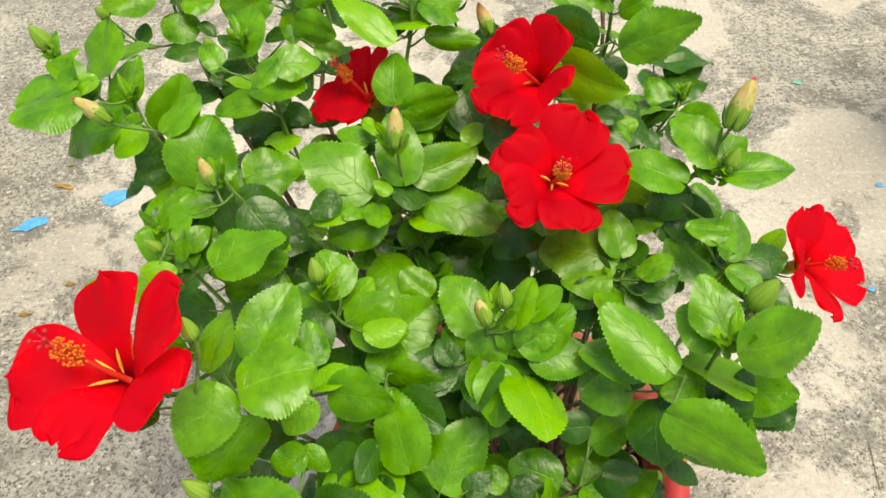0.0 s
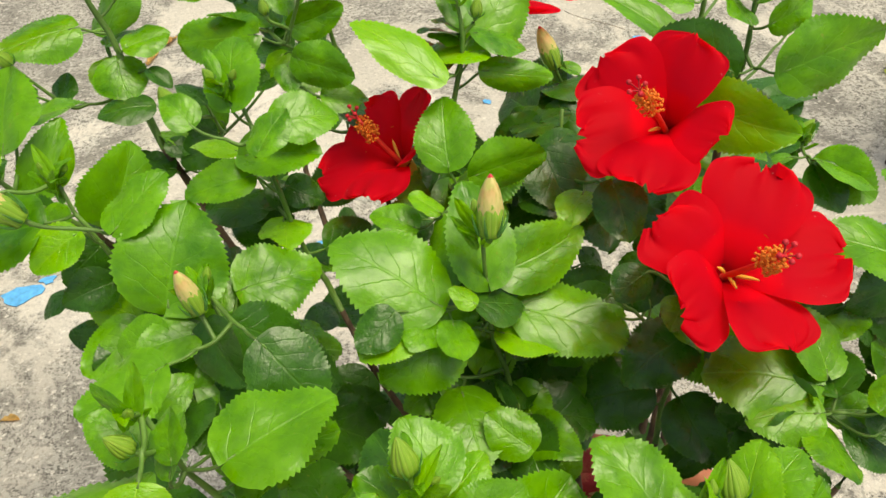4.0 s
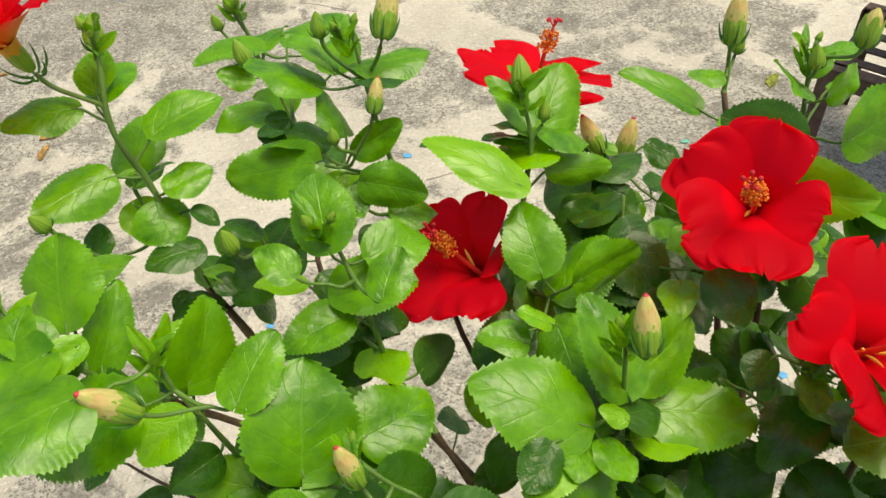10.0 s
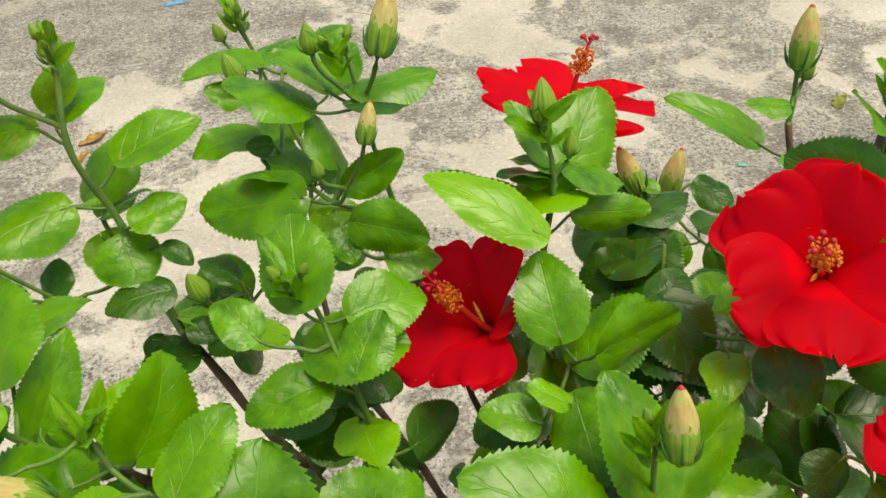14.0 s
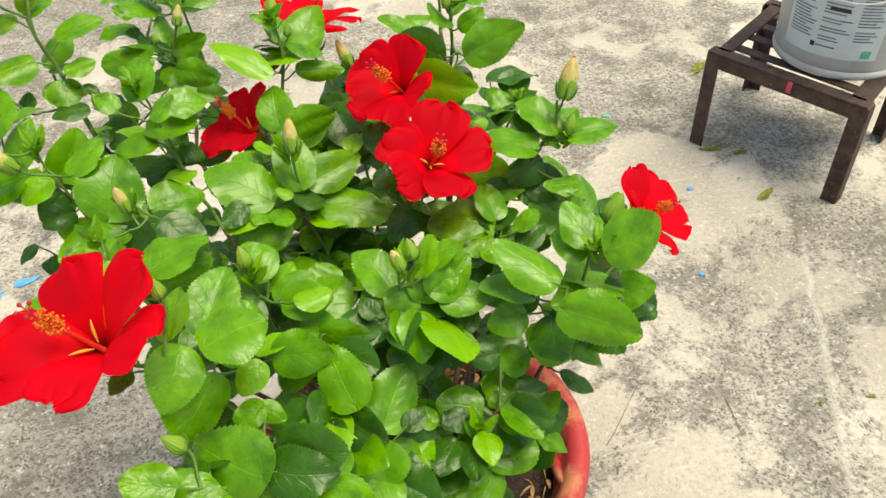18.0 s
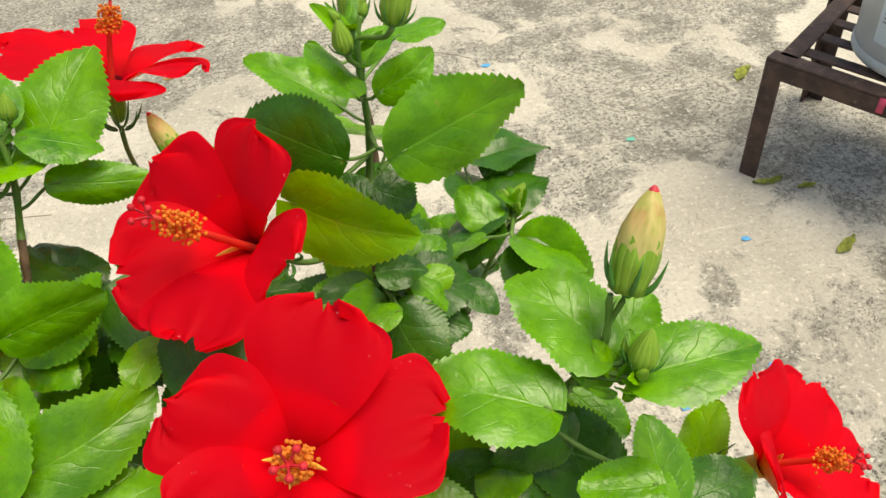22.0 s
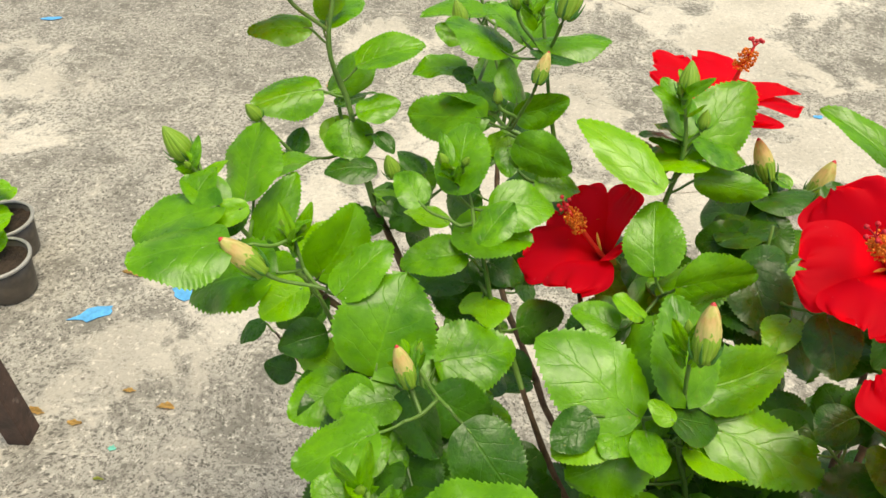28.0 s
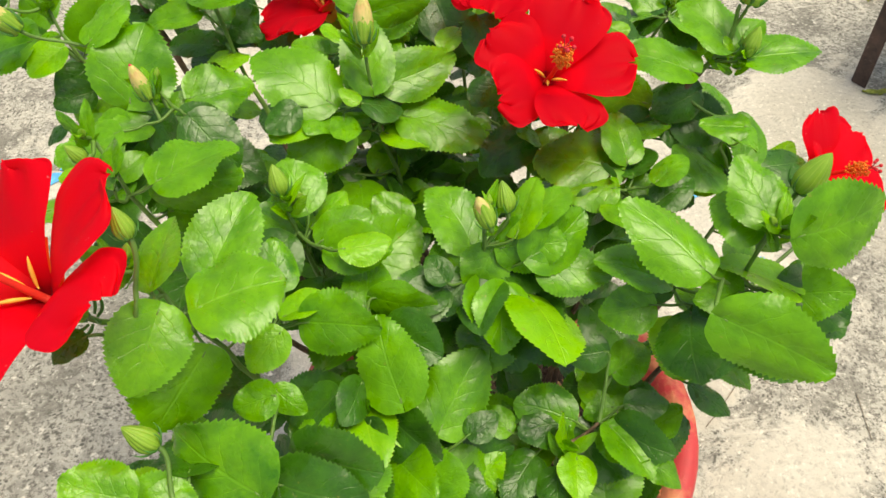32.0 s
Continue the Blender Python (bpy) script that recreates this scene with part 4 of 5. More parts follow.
leaf(-0.144, 0.234, 0.849, -0.158, 0.195, 0.828, 0.043, -28, MATURE)
leaf(0.040, 0.316, 0.781, 0.024, 0.295, 0.763, 0.034, -16, MATURE)
leaf(0.029, 0.329, 0.771, 0.006, 0.369, 0.796, 0.046, 16, MATURE)
leaf(0.062, 0.303, 0.785, 0.104, 0.325, 0.801, 0.040, 28, MATURE)
leaf(0.071, 0.303, 0.775, 0.117, 0.294, 0.773, 0.037, -8, MATURE)
leaf(-0.039, 0.289, 0.776, 0.001, 0.280, 0.769, 0.031, 52, MATURE)
leaf(-0.055, 0.311, 0.799, -0.024, 0.315, 0.801, 0.025, -16, YOUNG)
leaf(-0.048, 0.336, 0.746, -0.005, 0.366, 0.763, 0.050, 12, MATURE)
leaf(-0.093, 0.293, 0.788, -0.099, 0.320, 0.806, 0.026, 20, MATURE)
leaf(0.196, 0.273, 0.834, 0.183, 0.309, 0.856, 0.036, 0, MATURE)
leaf(0.202, 0.253, 0.842, 0.254, 0.257, 0.855, 0.053, 40, MATURE)
leaf(0.219, 0.257, 0.785, 0.178, 0.283, 0.797, 0.039, 40, YOUNG)
leaf(0.202, 0.437, 0.820, 0.154, 0.463, 0.832, 0.045, 16, MATURE)
leaf(0.231, 0.450, 0.830, 0.202, 0.486, 0.853, 0.043, 8, MATURE)
leaf(0.237, 0.437, 0.828, 0.291, 0.434, 0.838, 0.039, -20, MATURE)
leaf(0.216, 0.452, 0.790, 0.179, 0.443, 0.778, 0.033, -28, SHADED_OLD)
leaf(-0.307, 0.748, 0.893, -0.352, 0.737, 0.898, 0.033, 8, MATURE)
leaf(-0.299, 0.720, 0.854, -0.347, 0.697, 0.852, 0.040, 0, MATURE)
leaf(-0.264, 0.739, 0.868, -0.215, 0.754, 0.882, 0.041, -16, MATURE)
leaf(-0.264, 0.713, 0.839, -0.232, 0.723, 0.843, 0.028, -4, MATURE)
leaf(-0.292, 0.742, 0.812, -0.280, 0.722, 0.789, 0.036, -16, YOUNG)
leaf(-0.253, 0.690, 0.802, -0.290, 0.680, 0.808, 0.031, 12, SHADED_OLD)
leaf(-0.326, 0.612, 0.789, -0.302, 0.648, 0.827, 0.031, 28, MATURE)
leaf(-0.335, 0.569, 0.856, -0.391, 0.552, 0.848, 0.055, 24, MATURE)
leaf(-0.321, 0.579, 0.847, -0.360, 0.562, 0.841, 0.019, -24, YOUNG)
leaf(-0.337, 0.662, 0.814, -0.295, 0.678, 0.824, 0.046, -40, MATURE)
leaf(-0.167, 0.682, 0.858, -0.227, 0.703, 0.847, 0.042, -12, MATURE)
leaf(-0.152, 0.717, 0.893, -0.193, 0.739, 0.914, 0.049, 32, MATURE)
leaf(-0.125, 0.708, 0.907, -0.074, 0.713, 0.909, 0.037, -24, MATURE)
leaf(-0.139, 0.680, 0.863, -0.101, 0.688, 0.870, 0.029, 60, MATURE)
leaf(-0.138, 0.665, 0.846, -0.099, 0.647, 0.837, 0.033, 44, MATURE)
leaf(-0.146, 0.672, 0.837, -0.144, 0.653, 0.826, 0.021, 0, MATURE)
leaf(-0.044, 0.619, 0.850, -0.096, 0.655, 0.883, 0.034, 8, YOUNG)
leaf(-0.042, 0.585, 0.802, -0.042, 0.624, 0.834, 0.042, -12, MATURE)
leaf(-0.153, 0.599, 0.840, -0.111, 0.606, 0.839, 0.037, 0, MATURE)
leaf(-0.184, 0.742, 0.866, -0.224, 0.737, 0.868, 0.032, 20, MATURE)
leaf(-0.021, 0.666, 0.863, -0.034, 0.703, 0.887, 0.028, 16, MATURE)
leaf(-0.007, 0.670, 0.845, 0.028, 0.708, 0.882, 0.049, 6, MATURE)
leaf(-0.013, 0.660, 0.858, 0.026, 0.657, 0.847, 0.031, -24, MATURE)
leaf(-0.006, 0.653, 0.831, 0.046, 0.653, 0.821, 0.025, 28, MATURE)
leaf(-0.336, 0.582, 0.847, -0.363, 0.591, 0.864, 0.030, 23, MATURE)
leaf(-0.159, 0.546, 0.857, -0.141, 0.567, 0.872, 0.027, -17, MATURE)
leaf(-0.226, 0.704, 0.759, -0.260, 0.706, 0.768, 0.030, 34, YOUNG)
leaf(-0.191, 0.651, 0.782, -0.223, 0.657, 0.792, 0.030, 39, YOUNG)
leaf(-0.258, 0.697, 0.743, -0.278, 0.695, 0.746, 0.020, -17, SHADED_OLD)
leaf(-0.181, 0.646, 0.785, -0.155, 0.629, 0.767, 0.031, -18, SHADED_OLD)
leaf(-0.154, 0.610, 0.778, -0.129, 0.602, 0.769, 0.025, 4, SHADED_OLD)
leaf(-0.157, 0.754, 0.785, -0.116, 0.749, 0.775, 0.037, 7, MATURE)
leaf(-0.122, 0.656, 0.820, -0.090, 0.655, 0.816, 0.029, -13, MATURE)
leaf(0.063, 0.575, 0.780, 0.005, 0.573, 0.778, 0.052, 13, SHADED_OLD)
leaf(-0.043, 0.465, 0.795, -0.057, 0.473, 0.802, 0.015, 19, YOUNG)
leaf(-0.283, 0.597, 0.747, -0.305, 0.571, 0.732, 0.032, 2, SHADED_OLD)
leaf(-0.250, 0.509, 0.757, -0.283, 0.484, 0.747, 0.038, -5, MATURE)
leaf(-0.231, 0.503, 0.762, -0.254, 0.494, 0.761, 0.022, 14, MATURE)
leaf(-0.161, 0.438, 0.812, -0.131, 0.410, 0.788, 0.043, 0, SHADED_OLD)
leaf(-0.231, 0.442, 0.758, -0.211, 0.460, 0.767, 0.025, 3, MATURE)
leaf(-0.194, 0.359, 0.835, -0.196, 0.378, 0.849, 0.021, -35, MATURE)
leaf(-0.173, 0.367, 0.818, -0.125, 0.395, 0.829, 0.051, -25, MATURE)
leaf(-0.151, 0.251, 0.848, -0.142, 0.286, 0.867, 0.035, -32, MATURE)
leaf(-0.086, 0.347, 0.771, -0.116, 0.370, 0.789, 0.037, 42, MATURE)
leaf(-0.078, 0.347, 0.801, -0.093, 0.376, 0.822, 0.038, 2, MATURE)
leaf(-0.077, 0.349, 0.784, -0.054, 0.369, 0.795, 0.028, -25, YOUNG)
leaf(-0.093, 0.275, 0.782, -0.063, 0.288, 0.786, 0.028, -39, YOUNG)
leaf(-0.014, 0.421, 0.705, -0.039, 0.441, 0.719, 0.032, -4, MATURE)
leaf(0.056, 0.312, 0.799, 0.070, 0.343, 0.819, 0.034, -50, YOUNG)
leaf(0.065, 0.320, 0.799, 0.090, 0.340, 0.814, 0.031, -37, MATURE)
leaf(0.008, 0.296, 0.777, -0.002, 0.311, 0.787, 0.019, -2, SHADED_OLD)
leaf(0.155, 0.410, 0.763, 0.151, 0.443, 0.786, 0.036, 13, MATURE)
leaf(0.193, 0.275, 0.825, 0.169, 0.297, 0.834, 0.039, -11, MATURE)
leaf(0.177, 0.262, 0.728, 0.204, 0.235, 0.718, 0.035, -35, MATURE)
leaf(0.232, 0.451, 0.826, 0.258, 0.466, 0.842, 0.030, -9, MATURE)
leaf(0.232, 0.446, 0.818, 0.216, 0.456, 0.822, 0.017, -1, YOUNG)
leaf(0.229, 0.478, 0.771, 0.252, 0.454, 0.757, 0.031, 0, MATURE)
leaf(0.256, 0.424, 0.737, 0.264, 0.459, 0.762, 0.039, 24, MATURE)
leaf(0.240, 0.410, 0.787, 0.207, 0.418, 0.787, 0.029, 21, MATURE)
leaf(0.314, 0.479, 0.662, 0.340, 0.504, 0.685, 0.037, -49, YOUNG)
leaf(0.168, 0.378, 0.770, 0.190, 0.393, 0.783, 0.026, -32, MATURE)
leaf(0.170, 0.373, 0.753, 0.198, 0.386, 0.766, 0.030, -8, SHADED_OLD)
leaf(0.252, 0.741, 0.722, 0.318, 0.737, 0.730, 0.059, -38, SHADED_OLD)
# inner blades whose dark colour already holds the shade between the stems
leaf(0.087, 0.456, 0.753, 0.046, 0.437, 0.739, 0.042, 6, SHADED_OLD)
leaf(0.054, 0.504, 0.744, 0.020, 0.479, 0.726, 0.041, -8, SHADED_OLD)
leaf(-0.025, 0.514, 0.704, -0.046, 0.485, 0.685, 0.035, 0, SHADED_OLD)
leaf(0.033, 0.488, 0.690, 0.006, 0.485, 0.687, 0.028, -10, SHADED_OLD)
leaf(0.062, 0.476, 0.793, 0.042, 0.465, 0.784, 0.025, -9, SHADED_OLD)
leaf(-0.068, 0.475, 0.711, -0.047, 0.452, 0.694, 0.031, -22, SHADED_OLD)
leaf(-0.091, 0.464, 0.795, -0.113, 0.447, 0.786, 0.026, -2, SHADED_OLD)
leaf(0.045, 0.256, 0.680, 0.077, 0.261, 0.683, 0.029, -27, SHADED_OLD)
leaf(0.115, 0.252, 0.684, 0.096, 0.253, 0.683, 0.018, 0, YOUNG)
leaf(0.121, 0.259, 0.678, 0.155, 0.257, 0.681, 0.030, -29, SHADED_OLD)
leaf(0.147, 0.243, 0.649, 0.172, 0.261, 0.661, 0.029, -34, MATURE)
leaf(0.044, 0.239, 0.680, 0.027, 0.255, 0.688, 0.022, 13, MATURE)
leaf(0.280, 0.452, 0.703, 0.287, 0.414, 0.683, 0.038, 14, MATURE)
leaf(0.156, 0.577, 0.782, 0.183, 0.573, 0.781, 0.024, -17, SHADED_OLD)
leaf(0.189, 0.621, 0.739, 0.223, 0.628, 0.749, 0.031, -40, SHADED_OLD)
leaf(0.209, 0.440, 0.748, 0.240, 0.401, 0.730, 0.047, -28, MATURE)
leaf(0.276, 0.467, 0.666, 0.280, 0.449, 0.656, 0.019, -3, SHADED_OLD)
leaf(-0.164, 0.160, 0.791, -0.198, 0.168, 0.802, 0.034, 5, MATURE)
leaf(-0.149, 0.153, 0.771, -0.146, 0.176, 0.782, 0.032, 11, MATURE)
leaf(0.045, 0.227, 0.649, 0.076, 0.239, 0.658, 0.031, -47, MATURE)
leaf(0.117, 0.248, 0.685, 0.096, 0.245, 0.682, 0.019, 12, MATURE)
leaf(0.144, 0.230, 0.635, 0.167, 0.211, 0.630, 0.026, -33, MATURE)
leaf(-0.176, 0.216, 0.854, -0.192, 0.206, 0.851, 0.017, 12, SHADED_OLD)
leaf(0.015, 0.226, 0.704, 0.035, 0.237, 0.711, 0.021, -7, SHADED_OLD)
leaf(-0.208, 0.348, 0.824, -0.277, 0.336, 0.825, 0.062, 48, MATURE)
leaf(-0.196, 0.330, 0.865, -0.197, 0.317, 0.858, 0.026, -5, YOUNG)
leaf(-0.209, 0.370, 0.829, -0.234, 0.384, 0.840, 0.027, 13, MATURE)
leaf(-0.197, 0.358, 0.825, -0.193, 0.383, 0.839, 0.025, -46, MATURE)
leaf(-0.215, 0.434, 0.807, -0.258, 0.415, 0.799, 0.042, 21, MATURE)
leaf(-0.318, 0.596, 0.656, -0.343, 0.598, 0.661, 0.026, -8, SHADED_OLD)
leaf(-0.363, 0.661, 0.642, -0.384, 0.645, 0.634, 0.024, 26, SHADED_OLD)
leaf(-0.341, 0.578, 0.826, -0.323, 0.594, 0.836, 0.023, -7, SHADED_OLD)
leaf(-0.353, 0.579, 0.853, -0.343, 0.599, 0.868, 0.023, -11, MATURE)
leaf(-0.202, 0.584, 0.854, -0.219, 0.600, 0.868, 0.024, 1, MATURE)
leaf(-0.070, 0.544, 0.786, -0.098, 0.556, 0.793, 0.027, 13, MATURE)
leaf(-0.054, 0.543, 0.799, -0.071, 0.556, 0.807, 0.020, 31, YOUNG)
leaf(-0.289, 0.756, 0.830, -0.274, 0.794, 0.856, 0.043, -17, MATURE)
leaf(-0.275, 0.718, 0.826, -0.266, 0.693, 0.807, 0.041, -9, MATURE)
leaf(-0.252, 0.710, 0.820, -0.236, 0.700, 0.811, 0.018, -25, SHADED_OLD)
leaf(-0.319, 0.701, 0.804, -0.316, 0.723, 0.817, 0.022, -13, SHADED_OLD)
leaf(-0.329, 0.682, 0.824, -0.356, 0.682, 0.831, 0.025, 24, SHADED_OLD)
leaf(-0.294, 0.754, 0.893, -0.269, 0.779, 0.908, 0.034, -23, MATURE)
leaf(-0.292, 0.755, 0.899, -0.286, 0.781, 0.919, 0.030, -19, MATURE)
leaf(-0.286, 0.742, 0.839, -0.312, 0.736, 0.840, 0.023, 45, YOUNG)
leaf(-0.289, 0.750, 0.823, -0.260, 0.768, 0.830, 0.030, -38, MATURE)
leaf(-0.273, 0.714, 0.741, -0.280, 0.696, 0.732, 0.020, -12, SHADED_OLD)
leaf(-0.250, 0.692, 0.765, -0.229, 0.686, 0.759, 0.020, -12, SHADED_OLD)
leaf(-0.130, 0.696, 0.905, -0.096, 0.694, 0.904, 0.030, -39, SHADED_OLD)
leaf(-0.153, 0.819, 0.882, -0.106, 0.827, 0.889, 0.042, -25, MATURE)
leaf(-0.174, 0.840, 0.862, -0.228, 0.838, 0.867, 0.048, 33, MATURE)
leaf(-0.187, 0.811, 0.856, -0.213, 0.816, 0.863, 0.024, 0, MATURE)
leaf(-0.154, 0.710, 0.851, -0.182, 0.730, 0.868, 0.034, 31, MATURE)
leaf(-0.148, 0.696, 0.833, -0.163, 0.682, 0.825, 0.019, 6, YOUNG)
leaf(-0.157, 0.684, 0.822, -0.179, 0.677, 0.819, 0.020, 7, SHADED_OLD)
leaf(-0.139, 0.726, 0.900, -0.164, 0.750, 0.921, 0.036, 37, MATURE)
leaf(-0.133, 0.759, 0.879, -0.115, 0.786, 0.901, 0.035, -26, MATURE)
leaf(-0.179, 0.919, 0.827, -0.210, 0.923, 0.834, 0.028, 29, YOUNG)
leaf(-0.175, 0.915, 0.825, -0.141, 0.931, 0.838, 0.035, -38, MATURE)
leaf(-0.133, 0.847, 0.850, -0.108, 0.855, 0.857, 0.025, 3, MATURE)
leaf(-0.141, 0.698, 0.865, -0.149, 0.726, 0.886, 0.032, 44, MATURE)
leaf(-0.172, 0.695, 0.861, -0.198, 0.702, 0.868, 0.024, 49, MATURE)
leaf(-0.176, 0.722, 0.871, -0.191, 0.722, 0.872, 0.014, -12, SHADED_OLD)
leaf(-0.141, 0.685, 0.781, -0.120, 0.679, 0.777, 0.022, 5, SHADED_OLD)
leaf(-0.213, 0.684, 0.805, -0.231, 0.699, 0.817, 0.023, 33, SHADED_OLD)
leaf(-0.039, 0.650, 0.838, -0.086, 0.692, 0.856, 0.050, 40, SHADED_OLD)
leaf(-0.023, 0.657, 0.857, -0.051, 0.670, 0.862, 0.028, 48, SHADED_OLD)
leaf(-0.023, 0.658, 0.859, -0.041, 0.675, 0.867, 0.023, 45, MATURE)
leaf(-0.008, 0.655, 0.846, -0.056, 0.646, 0.849, 0.043, 32, YOUNG)
leaf(-0.037, 0.665, 0.778, -0.001, 0.640, 0.755, 0.044, -45, SHADED_OLD)
leaf(-0.023, 0.662, 0.852, -0.045, 0.664, 0.859, 0.020, 30, YOUNG)
leaf(0.157, 0.692, 0.850, 0.130, 0.698, 0.854, 0.025, 22, MATURE)
leaf(0.168, 0.617, 0.888, 0.184, 0.631, 0.901, 0.022, -22, MATURE)
leaf(0.159, 0.603, 0.881, 0.143, 0.628, 0.900, 0.032, 37, MATURE)
leaf(0.189, 0.628, 0.894, 0.214, 0.628, 0.898, 0.023, -25, MATURE)
leaf(0.161, 0.591, 0.829, 0.181, 0.580, 0.824, 0.027, 11, SHADED_OLD)
leaf(0.155, 0.583, 0.831, 0.142, 0.597, 0.839, 0.018, 4, SHADED_OLD)
leaf(0.228, 0.617, 0.752, 0.199, 0.616, 0.747, 0.026, 51, MATURE)
leaf(0.177, 0.580, 0.766, 0.192, 0.563, 0.757, 0.022, -30, MATURE)
leaf(0.207, 0.581, 0.752, 0.221, 0.562, 0.743, 0.022, -15, SHADED_OLD)
leaf(0.219, 0.645, 0.851, 0.235, 0.643, 0.853, 0.015, -31, MATURE)
leaf(0.160, 0.553, 0.773, 0.137, 0.553, 0.772, 0.020, 25, MATURE)
leaf(0.049, 0.689, 0.786, 0.095, 0.694, 0.794, 0.042, -41, SHADED_OLD)
leaf(0.080, 0.705, 0.788, 0.064, 0.714, 0.794, 0.017, 22, MATURE)
leaf(0.107, 0.701, 0.791, 0.127, 0.679, 0.779, 0.028, -3, SHADED_OLD)
leaf(0.019, 0.645, 0.779, 0.061, 0.657, 0.789, 0.039, -41, SHADED_OLD)
leaf(0.027, 0.599, 0.790, 0.051, 0.617, 0.802, 0.029, -14, SHADED_OLD)
leaf(0.026, 0.599, 0.796, 0.039, 0.555, 0.774, 0.045, 6, SHADED_OLD)
leaf(0.056, 0.533, 0.816, 0.058, 0.499, 0.799, 0.034, 22, SHADED_OLD)

# buds
bud(-0.296, 0.530, 0.836, -0.318, 0.528, 0.865, PALE)
bud(-0.369, 0.617, 0.859, -0.380, 0.617, 0.885, GREEN)
bud(-0.339, 0.691, 0.844, -0.346, 0.687, 0.860, GREEN)
bud(-0.231, 0.663, 0.814, -0.236, 0.664, 0.834, GREEN)
bud(-0.197, 0.469, 0.808, -0.205, 0.477, 0.834, PALE)
bud(-0.034, 0.471, 0.841, -0.032, 0.486, 0.872, PALE)
bud(-0.092, 0.350, 0.813, -0.096, 0.359, 0.832, GREEN)
bud(-0.075, 0.359, 0.790, -0.077, 0.366, 0.807, GREEN)
bud(0.036, 0.295, 0.825, 0.029, 0.304, 0.842, HALF)
bud(0.050, 0.318, 0.813, 0.047, 0.328, 0.831, GREEN)
bud(0.237, 0.452, 0.862, 0.251, 0.466, 0.900, PALE)
bud(0.238, 0.435, 0.834, 0.243, 0.439, 0.853, GREEN)
bud(0.166, 0.414, 0.719, 0.175, 0.415, 0.733, GREEN)
bud(-0.142, 0.235, 0.902, -0.146, 0.240, 0.918, GREEN)
bud(-0.207, 0.358, 0.847, -0.215, 0.357, 0.861, GREEN)
bud(0.217, 0.291, 0.838, 0.230, 0.294, 0.864, GREEN)
bud(0.252, 0.307, 0.783, 0.262, 0.304, 0.800, GREEN)
bud(0.233, 0.420, 0.766, 0.245, 0.413, 0.778, GREEN)
bud(-0.152, 0.185, 0.797, -0.166, 0.188, 0.814, GREEN)
bud(-0.284, 0.758, 0.925, -0.282, 0.763, 0.947, GREEN)
bud(-0.184, 0.928, 0.856, -0.187, 0.932, 0.879, GREEN)
bud(-0.198, 0.949, 0.833, -0.203, 0.948, 0.849, GREEN)
bud(-0.189, 0.811, 0.867, -0.195, 0.815, 0.888, GREEN)
bud(-0.143, 0.734, 0.919, -0.144, 0.737, 0.937, GREEN)
bud(-0.112, 0.691, 0.933, -0.100, 0.705, 0.964, PALE)
bud(-0.128, 0.664, 0.898, -0.121, 0.673, 0.918, PALE)
bud(-0.154, 0.667, 0.880, -0.155, 0.668, 0.892, GREEN)
bud(-0.025, 0.666, 0.891, -0.024, 0.676, 0.913, GREEN)
bud(-0.013, 0.655, 0.872, -0.011, 0.658, 0.886, GREEN)
bud(0.176, 0.713, 0.862, 0.183, 0.725, 0.901, PALE)
bud(0.203, 0.737, 0.837, 0.207, 0.738, 0.855, GREEN)
bud(0.181, 0.596, 0.917, 0.188, 0.601, 0.941, HALF)
bud(0.159, 0.607, 0.901, 0.157, 0.609, 0.918, GREEN)
bud(0.262, 0.662, 0.736, 0.272, 0.663, 0.751, GREEN)
bud(0.057, 0.692, 0.802, 0.045, 0.705, 0.832, PALE)
bud(0.129, 0.769, 0.721, 0.143, 0.780, 0.761, PALE)



def clear(b, e):
    """True where a blade from b to e keeps out of the flowers."""
    return all(min((p - t).length for p in (b, (b + e) / 2, e)) > 0.045 for t in THROATS)


# inner foliage, shade mostly painted in, each blade on a short stalk from a stem
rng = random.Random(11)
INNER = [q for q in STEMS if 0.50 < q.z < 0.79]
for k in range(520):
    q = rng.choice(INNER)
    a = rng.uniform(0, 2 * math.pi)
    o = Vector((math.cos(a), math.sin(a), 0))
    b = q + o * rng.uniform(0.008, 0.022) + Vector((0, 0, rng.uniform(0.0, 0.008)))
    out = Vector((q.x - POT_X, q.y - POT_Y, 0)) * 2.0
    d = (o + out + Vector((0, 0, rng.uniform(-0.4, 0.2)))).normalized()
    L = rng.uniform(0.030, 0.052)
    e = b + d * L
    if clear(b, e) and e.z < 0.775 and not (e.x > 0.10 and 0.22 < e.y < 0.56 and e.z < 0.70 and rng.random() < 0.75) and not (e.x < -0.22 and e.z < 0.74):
        leaf(b.x, b.y, b.z, e.x, e.y, e.z, L * rng.uniform(0.8, 0.98), rng.uniform(-40, 40), SHADED_OLD if rng.random() < 0.80 else MATURE)


# broad blades, mostly coloured darker for shade, that close the middle of the bush
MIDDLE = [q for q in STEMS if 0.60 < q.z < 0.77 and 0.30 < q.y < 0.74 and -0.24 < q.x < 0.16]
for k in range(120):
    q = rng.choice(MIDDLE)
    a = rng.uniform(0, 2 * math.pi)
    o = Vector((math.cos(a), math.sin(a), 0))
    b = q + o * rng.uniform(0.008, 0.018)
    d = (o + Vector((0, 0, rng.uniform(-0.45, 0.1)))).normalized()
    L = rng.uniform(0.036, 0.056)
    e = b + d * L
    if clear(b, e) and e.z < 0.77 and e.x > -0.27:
        leaf(b.x, b.y, b.z, e.x, e.y, e.z, L * rng.uniform(0.85, 1.0), rng.uniform(-25, 25), SHADED_OLD if rng.random() < 0.80 else MATURE)


